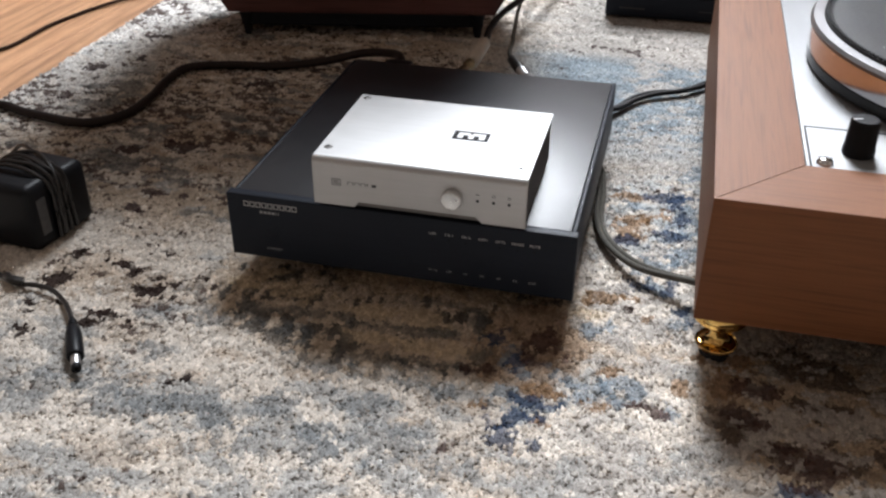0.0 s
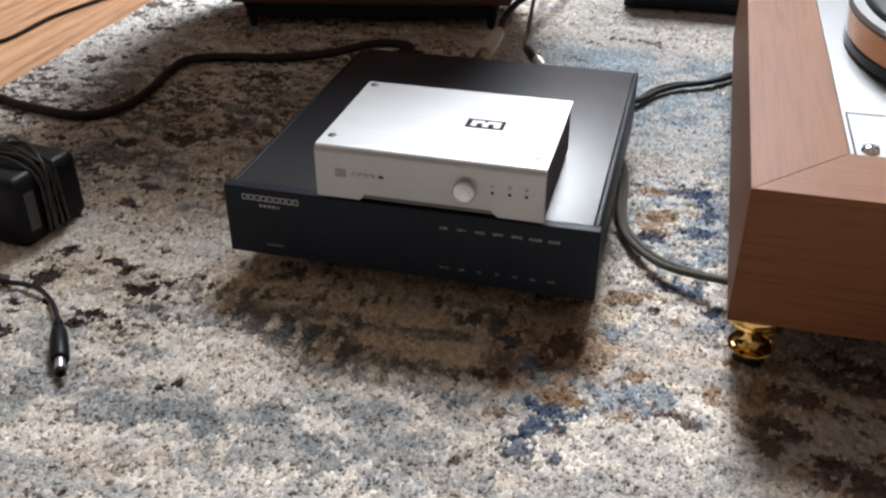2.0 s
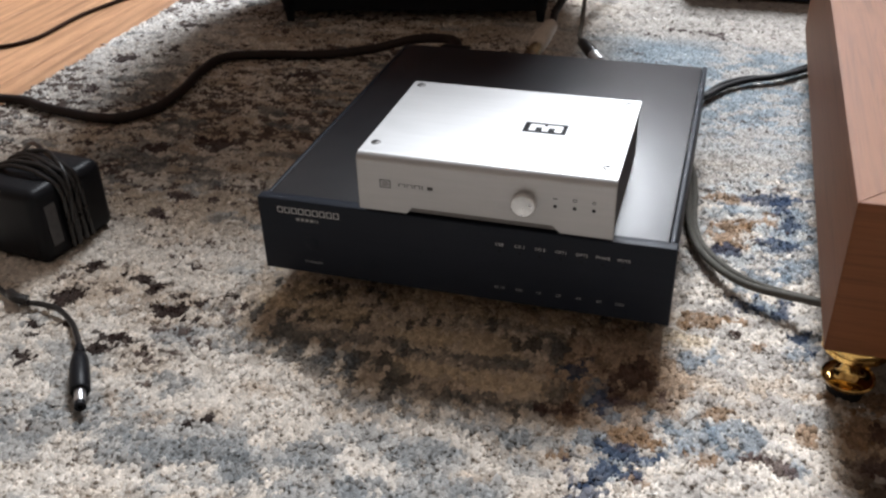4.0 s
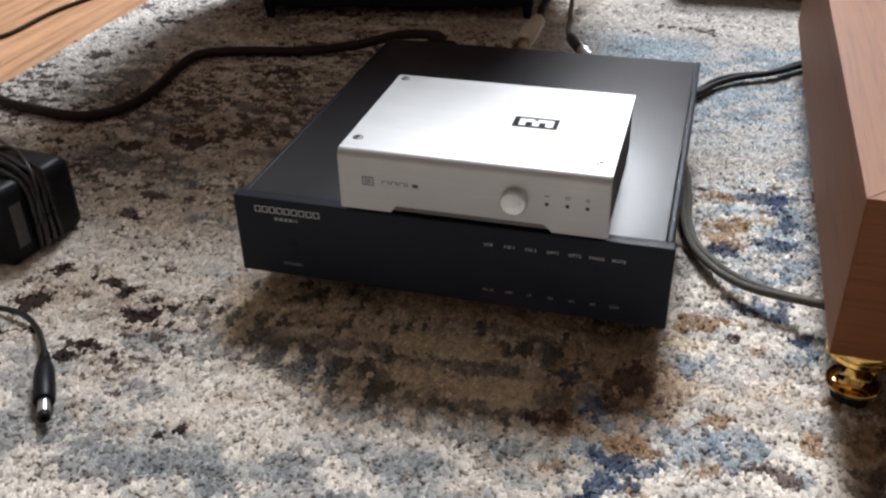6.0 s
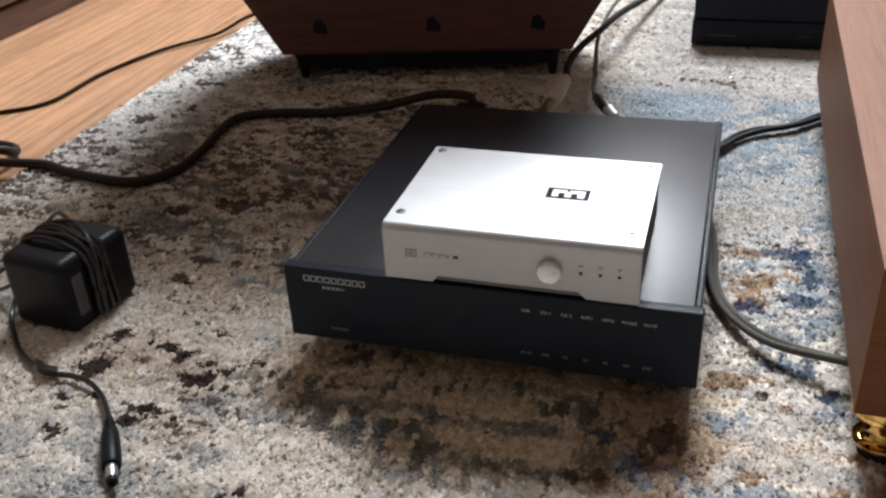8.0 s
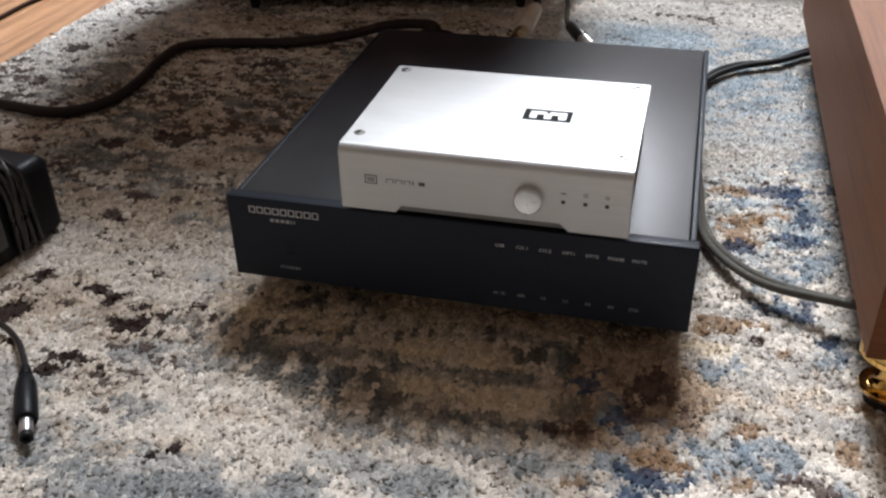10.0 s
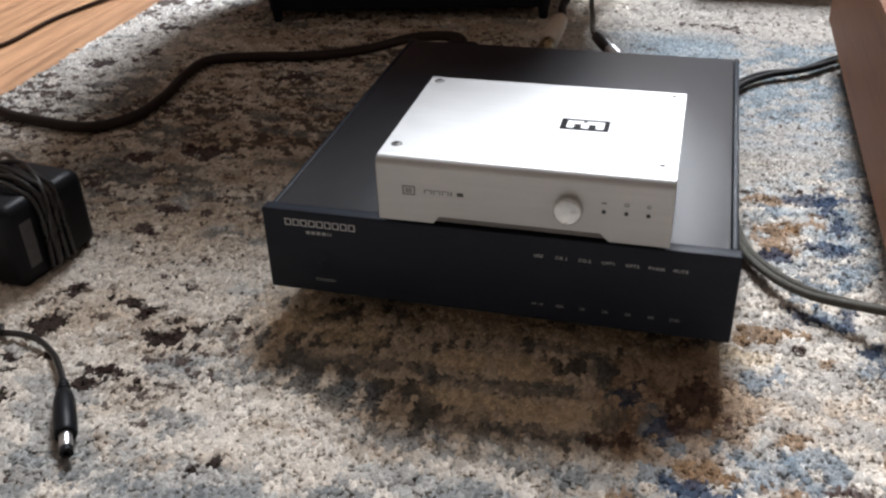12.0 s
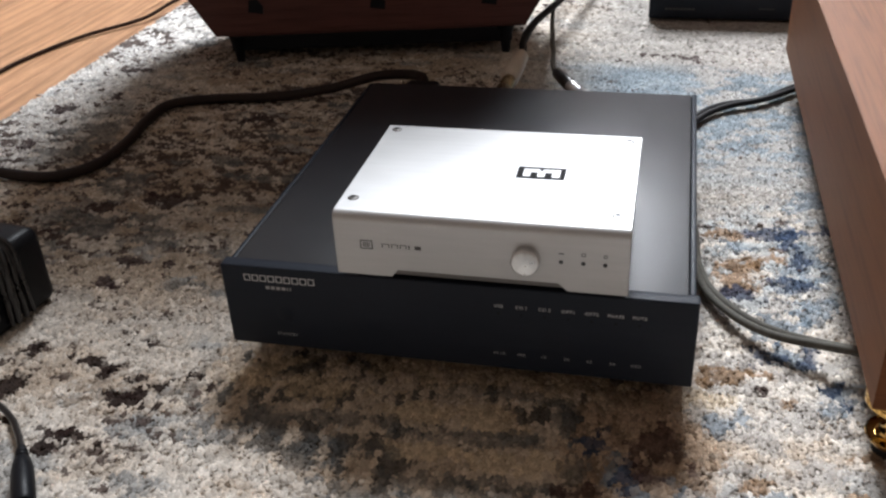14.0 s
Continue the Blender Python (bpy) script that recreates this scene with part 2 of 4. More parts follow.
def prism(outline, y0, y1):
    """An outline in x and z, drawn out from y0 to y1."""
    bm = bmesh.new()
    a = [bm.verts.new((x, y0, z)) for x, z in outline]
    b = [bm.verts.new((x, y1, z)) for x, z in outline]
    n = len(outline)
    bm.faces.new(a)
    bm.faces.new(list(reversed(b)))
    for k in range(n):
        bm.faces.new((a[k], b[k], b[(k + 1) % n], a[(k + 1) % n]))
    bmesh.ops.recalc_face_normals(bm, faces=bm.faces)
    return bm


def slab(outline, z0, z1):
    """An outline in x and y, drawn up from z0 to z1."""
    bm = bmesh.new()
    a = [bm.verts.new((x, y, z0)) for x, y in outline]
    b = [bm.verts.new((x, y, z1)) for x, y in outline]
    n = len(outline)
    bm.faces.new(list(reversed(a)))
    bm.faces.new(b)
    for k in range(n):
        bm.faces.new((a[k], a[(k + 1) % n], b[(k + 1) % n], b[k]))
    bmesh.ops.recalc_face_normals(bm, faces=bm.faces)
    return bm


def spline(points, steps=10):
    pts = [Vector(p) for p in points]
    pts = [2 * pts[0] - pts[1], *pts, 2 * pts[-1] - pts[-2]]
    out = []
    for a, b, c, d in zip(pts, pts[1:], pts[2:], pts[3:]):
        for k in range(steps):
            s = k / steps
            out.append(0.5 * (2 * b + (c - a) * s + (2 * a - 5 * b + 4 * c - d) * s * s + (3 * b - a - 3 * c + d) * s ** 3))
    return out + [pts[-2]]


def add_tube(bm, points, radius, seg=10, steps=10, flat=1.0):
    """A cord along a smooth line through the points."""
    line = spline(points, steps) if steps else [Vector(p) for p in points]
    rings = []
    for k, p in enumerate(line):
        d = (line[min(k + 1, len(line) - 1)] - line[max(k - 1, 0)]).normalized()
        side = d.cross(Vector((0, 0, 1)))
        side = side.normalized() if side.length > 1e-3 else Vector((1, 0, 0))
        up = side.cross(d)
        rings.append([bm.verts.new(p + radius * (math.cos(2 * math.pi * j / seg) * side + flat * math.sin(2 * math.pi * j / seg) * up)) for j in range(seg)])
    for a, b in zip(rings, rings[1:]):
        for j in range(seg):
            bm.faces.new((a[j], b[j], b[(j + 1) % seg], a[(j + 1) % seg]))
    bm.faces.new(rings[0])
    bm.faces.new(list(reversed(rings[-1])))
    return bm


def tube(points, radius, seg=10, steps=10, flat=1.0):
    return add_tube(bmesh.new(), points, radius, seg, steps, flat)


def lettering(text, size, at, parent, mat, name="printed_text", spread=1.15):
    """Printed characters on a face that looks towards -y, centred at a place."""
    cu = bpy.data.curves.new("print", "FONT")
    cu.body, cu.size, cu.align_x, cu.align_y, cu.space_character, cu.extrude = text, size, "CENTER", "CENTER", spread, 0.00004
    cu.resolution_u = 2
    tmp = bpy.data.objects.new("print", cu)
    scene.collection.objects.link(tmp)
    me = bpy.data.meshes.new_from_object(tmp.evaluated_get(bpy.context.evaluated_depsgraph_get()))
    bpy.data.objects.remove(tmp)
    me.transform(Matrix.Translation(at) @ FORWARD)
    me.materials.clear()
    me.materials.append(mat)
    ob = new(name, me)
    ob.parent = parent
    return ob


# ---------------------------------------------------------------- the room
FLOOR_Z = -0.008
RX0, RX1, RY0, RY1, TOP = -2.1, 2.6, -3.4, WALL_N, 3.6


def structure(name, bm, mat, label, category):
    ob = part(name, bm, mat, None, label)
    return tagged(ob, label, category, kind="structure")


floor = structure("floor", box(RX0, RX1, RY0, RY1, -0.08, FLOOR_Z - 0.012), SUBFLOOR, "oak strip floor with satin finish beside the rug", "floor")
structure("ceiling", box(RX0, RX1, RY0, RY1, TOP, TOP + 0.1), CEILING_PAINT, "plain white painted ceiling over the room", "ceiling")
structure("wall_south", box(RX0, RX1, RY0 - 0.12, RY0, -0.08, TOP), WALL_PAINT, "plain taupe painted wall", "wall")
structure("wall_east", box(RX1, RX1 + 0.12, RY0 - 0.12, RY1 + 0.12, -0.08, TOP), WALL_PAINT, "plain taupe painted wall", "wall")
structure("wall_west", box(RX0 - 0.12, RX0, RY0 - 0.12, RY1 + 0.12, -0.08, TOP), WALL_PAINT, "plain taupe painted wall", "wall")
nb = bmesh.new()
add_box(nb, RX0, WIN_X0, RY1, RY1 + 0.12, -0.08, TOP)
add_box(nb, WIN_X1, RX1, RY1, RY1 + 0.12, -0.08, TOP)
add_box(nb, WIN_X0, WIN_X1, RY1, RY1 + 0.12, -0.08, WIN_Z0)
add_box(nb, WIN_X0, WIN_X1, RY1, RY1 + 0.12, WIN_Z1, TOP)
structure("wall_north", nb, WALL_PAINT, "taupe painted wall with one window", "wall")
window = thing("window_1", (0, 0, 0), "white-framed window letting in cool daylight", "window", kind="structure")
fb = bmesh.new()
for x0, x1, z0, z1 in ((WIN_X0, WIN_X1, WIN_Z0, WIN_Z0 + 0.05), (WIN_X0, WIN_X1, WIN_Z1 - 0.05, WIN_Z1), (WIN_X0, WIN_X0 + 0.05, WIN_Z0 + 0.05, WIN_Z1 - 0.05), (WIN_X1 - 0.05, WIN_X1, WIN_Z0 + 0.05, WIN_Z1 - 0.05)):
    add_box(fb, x0, x1, RY1 + 0.05, RY1 + 0.10, z0, z1, 0.004)
part("window_frame", fb, FRAME_WHITE, window)
pane = part("pane", box(WIN_X0 + 0.05, WIN_X1 - 0.05, RY1 + 0.07, RY1 + 0.076, WIN_Z0 + 0.05, WIN_Z1 - 0.05), GLASS, window)
pane.visible_shadow = False
part("window_sill", box(WIN_X0 - 0.05, WIN_X1 + 0.05, RY1 - 0.06, RY1 - 0.002, WIN_Z0 - 0.04, WIN_Z0 - 0.005, 0.005), FRAME_WHITE, window)


# ---------------------------------------------------------------- the rug
RUG_X0, RUG_X1, RUG_Y0, RUG_Y1 = -0.430, 1.60, -1.30, 1.20
GRID = np.random.RandomState(7).rand(256, 256)


def value_noise(x, y):
    xi, yi = np.floor(x).astype(int), np.floor(y).astype(int)
    fx, fy = x - xi, y - yi
    fx, fy = fx * fx * (3 - 2 * fx), fy * fy * (3 - 2 * fy)
    g = lambda a, b: GRID[a % 256, b % 256]
    return (g(xi, yi) * (1 - fx) + g(xi + 1, yi) * fx) * (1 - fy) + (g(xi, yi + 1) * (1 - fx) + g(xi + 1, yi + 1) * fx) * fy


def fractal(x, y, scale, octaves=4, shift=0.0):
    total, size, weight = 0.0, 0.0, 1.0
    for k in range(octaves):
        total = total + weight * value_noise(x * scale * 2 ** k + shift + 17.3 * k, y * scale * 2 ** k + 2.7 * shift + 5.1 * k)
        size, weight = size + weight, weight * 0.55
    return total / size


def step(v, lo, hi):
    v = np.clip((v - lo) / (hi - lo), 0, 1)
    return v * v * (3 - 2 * v)


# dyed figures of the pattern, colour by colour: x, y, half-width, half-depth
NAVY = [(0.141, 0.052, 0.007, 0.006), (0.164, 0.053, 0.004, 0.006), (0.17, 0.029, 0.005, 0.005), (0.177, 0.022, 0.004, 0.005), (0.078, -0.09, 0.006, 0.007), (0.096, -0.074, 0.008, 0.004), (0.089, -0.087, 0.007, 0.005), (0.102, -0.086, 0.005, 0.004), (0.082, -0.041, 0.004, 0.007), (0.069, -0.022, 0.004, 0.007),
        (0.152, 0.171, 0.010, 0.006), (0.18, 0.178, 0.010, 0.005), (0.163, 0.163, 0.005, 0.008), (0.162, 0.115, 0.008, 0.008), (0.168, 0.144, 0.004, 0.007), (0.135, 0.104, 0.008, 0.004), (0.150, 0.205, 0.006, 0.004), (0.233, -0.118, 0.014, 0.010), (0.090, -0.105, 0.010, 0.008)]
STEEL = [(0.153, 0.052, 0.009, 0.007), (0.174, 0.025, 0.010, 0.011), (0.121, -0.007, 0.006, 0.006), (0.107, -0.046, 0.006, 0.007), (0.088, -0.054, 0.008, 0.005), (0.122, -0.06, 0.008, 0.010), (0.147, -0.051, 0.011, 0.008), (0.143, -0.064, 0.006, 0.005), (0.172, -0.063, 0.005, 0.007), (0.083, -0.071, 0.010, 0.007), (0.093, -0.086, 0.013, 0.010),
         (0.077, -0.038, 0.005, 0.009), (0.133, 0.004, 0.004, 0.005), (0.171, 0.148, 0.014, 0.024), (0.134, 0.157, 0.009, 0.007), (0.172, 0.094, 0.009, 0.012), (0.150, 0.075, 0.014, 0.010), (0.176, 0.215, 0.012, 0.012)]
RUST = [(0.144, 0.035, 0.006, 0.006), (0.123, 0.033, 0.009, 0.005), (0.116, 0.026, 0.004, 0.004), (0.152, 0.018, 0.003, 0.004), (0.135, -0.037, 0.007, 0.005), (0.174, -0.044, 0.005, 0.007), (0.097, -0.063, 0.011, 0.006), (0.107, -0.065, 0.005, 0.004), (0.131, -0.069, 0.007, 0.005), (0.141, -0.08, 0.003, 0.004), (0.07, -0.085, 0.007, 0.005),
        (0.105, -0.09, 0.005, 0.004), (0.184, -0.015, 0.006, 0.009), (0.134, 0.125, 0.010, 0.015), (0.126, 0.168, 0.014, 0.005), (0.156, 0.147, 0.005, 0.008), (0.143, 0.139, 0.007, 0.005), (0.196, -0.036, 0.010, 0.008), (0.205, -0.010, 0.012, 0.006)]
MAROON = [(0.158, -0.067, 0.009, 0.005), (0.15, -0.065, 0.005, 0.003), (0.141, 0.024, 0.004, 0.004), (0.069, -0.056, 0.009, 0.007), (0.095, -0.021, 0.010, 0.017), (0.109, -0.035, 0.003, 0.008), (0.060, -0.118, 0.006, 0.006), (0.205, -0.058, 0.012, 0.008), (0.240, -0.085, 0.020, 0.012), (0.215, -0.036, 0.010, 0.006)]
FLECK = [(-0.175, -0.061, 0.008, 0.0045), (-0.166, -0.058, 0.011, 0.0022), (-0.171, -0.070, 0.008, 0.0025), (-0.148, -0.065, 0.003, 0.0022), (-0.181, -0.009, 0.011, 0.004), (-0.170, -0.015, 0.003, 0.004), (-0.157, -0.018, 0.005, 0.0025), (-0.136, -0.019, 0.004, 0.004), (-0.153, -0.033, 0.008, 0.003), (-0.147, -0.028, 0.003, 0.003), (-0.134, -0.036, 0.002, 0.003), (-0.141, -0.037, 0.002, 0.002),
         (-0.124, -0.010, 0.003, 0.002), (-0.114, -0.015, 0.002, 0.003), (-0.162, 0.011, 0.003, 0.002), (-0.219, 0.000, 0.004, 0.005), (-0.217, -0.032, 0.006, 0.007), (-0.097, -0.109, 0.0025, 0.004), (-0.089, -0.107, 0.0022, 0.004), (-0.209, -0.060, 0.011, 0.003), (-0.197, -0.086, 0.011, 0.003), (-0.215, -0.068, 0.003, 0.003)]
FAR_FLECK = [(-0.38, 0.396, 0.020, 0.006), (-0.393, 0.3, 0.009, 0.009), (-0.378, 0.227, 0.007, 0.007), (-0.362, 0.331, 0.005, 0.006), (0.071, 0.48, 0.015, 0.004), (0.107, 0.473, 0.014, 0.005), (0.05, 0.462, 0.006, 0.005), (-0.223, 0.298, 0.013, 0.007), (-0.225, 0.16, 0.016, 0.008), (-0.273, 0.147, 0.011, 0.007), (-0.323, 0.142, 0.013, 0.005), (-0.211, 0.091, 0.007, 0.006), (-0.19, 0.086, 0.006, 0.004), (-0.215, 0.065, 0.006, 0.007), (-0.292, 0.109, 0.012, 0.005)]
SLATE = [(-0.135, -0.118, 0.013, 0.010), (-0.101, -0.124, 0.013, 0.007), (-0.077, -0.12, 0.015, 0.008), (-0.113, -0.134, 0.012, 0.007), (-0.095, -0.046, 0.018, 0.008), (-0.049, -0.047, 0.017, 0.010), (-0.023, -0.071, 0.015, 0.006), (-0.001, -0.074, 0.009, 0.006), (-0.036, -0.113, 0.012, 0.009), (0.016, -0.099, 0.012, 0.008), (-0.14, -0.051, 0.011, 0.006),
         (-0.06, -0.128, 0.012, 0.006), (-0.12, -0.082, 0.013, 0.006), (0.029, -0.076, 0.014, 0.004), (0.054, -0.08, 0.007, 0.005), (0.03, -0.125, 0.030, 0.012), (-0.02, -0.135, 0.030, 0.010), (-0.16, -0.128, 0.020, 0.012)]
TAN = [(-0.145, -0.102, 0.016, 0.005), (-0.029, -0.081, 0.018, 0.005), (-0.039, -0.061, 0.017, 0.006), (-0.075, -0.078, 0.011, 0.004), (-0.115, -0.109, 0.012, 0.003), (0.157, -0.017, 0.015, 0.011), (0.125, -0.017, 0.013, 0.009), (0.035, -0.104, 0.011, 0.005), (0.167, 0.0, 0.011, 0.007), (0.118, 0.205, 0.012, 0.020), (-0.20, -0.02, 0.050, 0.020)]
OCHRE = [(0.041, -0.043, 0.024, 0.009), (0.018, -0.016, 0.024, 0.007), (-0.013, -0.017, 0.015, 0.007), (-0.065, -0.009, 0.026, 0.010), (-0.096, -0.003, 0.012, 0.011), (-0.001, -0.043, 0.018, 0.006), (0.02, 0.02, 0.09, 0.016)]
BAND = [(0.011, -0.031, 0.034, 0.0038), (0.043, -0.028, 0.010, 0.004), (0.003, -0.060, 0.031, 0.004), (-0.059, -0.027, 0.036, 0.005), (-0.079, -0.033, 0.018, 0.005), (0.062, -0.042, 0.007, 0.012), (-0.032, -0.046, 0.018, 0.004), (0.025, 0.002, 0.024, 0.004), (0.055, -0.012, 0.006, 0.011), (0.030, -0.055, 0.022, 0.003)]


def rug_dye(x, y, rng):
    """The dye of the pile at places of the rug: cream ground, blue-grey washes, dark flecks and small figures, with
    some cast shade put in.
    """
    n = len(x)
    # each knot takes one dye; its cut end is drawn out a little along the pile
    kx, ky = np.floor(x / 0.0021), np.floor(y / 0.0024)
    shade = GRID[(kx * 7 + ky * 13).astype(int) % 256, (ky * 3 - kx * 5).astype(int) % 256]
    x = x + 0.0016 * (rng.rand(n) - 0.5)
    y = y + 0.0016 * (rng.rand(n) - 0.5) + 0.0042 * (value_noise(x * 420, y * 60 + 9.0) - 0.5)
    rag = 1.5 * (fractal(x * 0.7, y, 190, 2, 61.0) - 0.5) + 0.9 * (fractal(x, y, 60, 2, 77.0) - 0.5) + 0.25 * (shade - 0.5)

    layer = [0]

    def lay(col, dye, weight):
        """A dye in as many knots as its weight says, the others strewn among them."""
        layer[0] += 1
        k = 37 * layer[0]
        strew = 0.5 * GRID[(kx * 5 + ky * 11 + k).astype(int) % 256, (ky * 7 - kx * 3 + 3 * k).astype(int) % 256] + 0.5 * value_noise(x * 230 + k, y * 200 + 0.7 * k)
        w = np.clip(weight, 0, 1)
        w = (w * (0.28 + 0.72 * step(w + 0.14 - strew, -0.15, 0.15)))[:, None]
        return col * (1 - w) + np.array(dye) * w

    def figures(col, places, dye, full, ragged=1.0, solid=False):
        for cx, cy, rx, ry in places:
            near = (np.abs(x - cx) < 2.4 * rx) & (np.abs(y - cy) < 2.4 * ry)
            d = np.hypot((x[near] - cx) / rx, (y[near] - cy) / ry) + ragged * rag[near]
            w = np.zeros(n)
            if solid:
                w[near] = full * step(1.10 - d, 0.0, 0.25)
                col = col * (1 - w[:, None]) + np.array(dye) * w[:, None]
            else:
                w[near] = full * step(1.36 - d, 0.0, 0.62)
                col = lay(col, dye, w)
        return col

    broad, fine = fractal(x * 0.7, y, 16, 3, 31.0), fractal(x * 0.55, y, 120, 3, 19.0)
    left = step(-x + 0.05 * (broad - 0.5), 0.02, 0.12)          # the flecked side
    back = step(y + 0.06 * (broad - 0.5), 0.02, 0.10)
    right = step(x, 0.09, 0.12)
    ground = np.outer(1 - fine, (0.60, 0.53, 0.455)) + np.outer(fine, (0.665, 0.615, 0.555))
    # tan at the left back, dyed darker to strengthen the shadow of the chest
    col = lay(ground, (0.37, 0.295, 0.225), left * back * (0.40 + 0.58 * step(fine + 0.5 * (broad - 0.5), 0.40, 0.62)) * step(x, -0.42, -0.33))
    # soft blue-grey among the cream towards the near side
    cool = step(fractal(x * 0.5, y, 46, 3, 5.0) + 0.16 * step(-y, 0.05, 0.11) - 0.08 * right - 0.14 * left * step(y, -0.10, -0.06), 0.50, 0.60) * step(fine, 0.30, 0.52)
    col = lay(col, (0.295, 0.300, 0.296), 0.72 * cool)
    warm = step(fractal(x * 0.35, y, 60, 3, 23.0), 0.54, 0.64)
    col = lay(col, (0.45, 0.365, 0.285), 0.50 * warm)
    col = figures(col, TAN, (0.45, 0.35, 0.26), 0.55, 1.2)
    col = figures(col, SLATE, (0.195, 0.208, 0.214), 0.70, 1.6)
    # the brown ground before the black case, with dull blue bands; its shadow darkens the dye
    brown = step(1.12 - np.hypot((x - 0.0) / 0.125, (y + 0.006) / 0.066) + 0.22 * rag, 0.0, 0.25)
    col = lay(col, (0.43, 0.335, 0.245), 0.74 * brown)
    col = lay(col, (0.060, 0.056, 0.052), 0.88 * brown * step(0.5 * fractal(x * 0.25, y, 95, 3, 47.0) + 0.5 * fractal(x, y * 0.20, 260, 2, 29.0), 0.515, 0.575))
    # brown and dark streaks before the turntable: its shadow deepened in the dye
    plinth_shade = step(1.15 - np.hypot((x - 0.255) / 0.065, (y + 0.050) / 0.060) + 0.3 * rag, 0.0, 0.3)
    col = lay(col, (0.31, 0.225, 0.145), 0.85 * plinth_shade)
    col = lay(col, (0.075, 0.055, 0.045), 0.85 * plinth_shade * step(fractal(x * 0.4, y, 70, 3, 67.0), 0.50, 0.58))
    # deeper brown before the case's right corner
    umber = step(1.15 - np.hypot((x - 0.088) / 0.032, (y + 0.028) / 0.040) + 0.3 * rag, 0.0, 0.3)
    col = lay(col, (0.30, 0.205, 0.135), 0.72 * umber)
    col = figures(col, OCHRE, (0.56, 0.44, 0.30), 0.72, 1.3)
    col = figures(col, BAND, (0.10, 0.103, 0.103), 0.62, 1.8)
    # worn smooth to pale blue-grey beyond the coloured band, cream farther off
    worn = step(x, -0.06, 0.06) * step(y + 0.03 * (broad - 0.5), 0.17, 0.25)
    band = step(y, 0.20, 0.30) * step(0.475 - y + 0.05 * (broad - 0.5), 0.0, 0.04)
    streak = fractal(x * 0.30, y, 90, 3, 57.0)
    pale = np.outer(band, (0.205, 0.250, 0.283)) + np.outer(1 - band, (0.325, 0.305, 0.280))
    w = (0.93 * worn)[:, None]
    col = col * (1 - w) + pale * (0.62 + 0.76 * streak)[:, None] * w
    col = lay(col, (0.46, 0.44, 0.41), 0.22 * worn * step(streak, 0.55, 0.66))
    side = right * step(y, 0.06, 0.10) * step(0.24 - y, 0.0, 0.06)
    col = lay(col, (0.33, 0.375, 0.40), 0.65 * side * step(fine, 0.35, 0.55))
    outer = step(-x, 0.31, 0.37) * step(y, 0.10, 0.22)
    col = lay(col, (0.58, 0.585, 0.58), 0.60 * outer)
    col = lay(col, (0.40, 0.37, 0.34), 0.8 * right * step(fractal(x * 0.5, y, 130, 3, 13.0), 0.44, 0.58))
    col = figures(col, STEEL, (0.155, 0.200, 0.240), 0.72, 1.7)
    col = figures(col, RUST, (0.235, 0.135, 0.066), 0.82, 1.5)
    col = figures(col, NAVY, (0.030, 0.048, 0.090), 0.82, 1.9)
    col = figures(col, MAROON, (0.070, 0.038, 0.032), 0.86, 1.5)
    # dark flecks, drawn out along the weft and gathered in drifts
    drift = fractal(x * 0.6, y, 24, 3, 9.0) + 0.10 * back - 0.42 * (1 - left) - 0.20 * (1 - back) - 0.04 * outer
    fleck = fractal(x * 0.46, y, 340, 2, 43.0) + 0.06 * (shade - 0.5)
    col = lay(col, (0.075, 0.050, 0.042), 0.92 * step(fleck + 0.62 * (drift - 0.5), 0.63, 0.74))
    # grey patches, thickened around one spot as painted shade of the chest
    col = lay(col, (0.15, 0.155, 0.155), 0.70 * left * back * step(fractal(x * 0.4, y, 44, 3, 83.0) + 0.10 * step(1.3 - np.hypot((x + 0.20) / 0.10, (y - 0.16) / 0.07), 0.0, 0.6), 0.56, 0.64) * step(fine, 0.36, 0.5))
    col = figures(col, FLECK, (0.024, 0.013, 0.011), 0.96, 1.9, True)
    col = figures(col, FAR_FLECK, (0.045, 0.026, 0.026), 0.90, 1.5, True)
    return np.clip(col * (1 + (1 - 0.5 * worn[:, None]) * (0.16 * (rng.rand(n, 1) - 0.5) + 0.50 * (shade[:, None] - 0.5))), 0.008, 0.85)


def coloured_mesh(name, verts, faces, colours):
    me = bpy.data.meshes.new(name)
    me.from_pydata(verts, [], faces)
    layer = me.color_attributes.new("dye", "FLOAT_COLOR", "POINT")
    layer.data.foreach_set("color", np.c_[colours, np.ones(len(colours))].astype(np.float32).ravel())
    me.materials.append(PILE)
    return me


rug = thing("area_rug", (0, 0, 0), "cream and blue-grey distressed rug with dark flecks", "rug")
rng = np.random.RandomState(3)


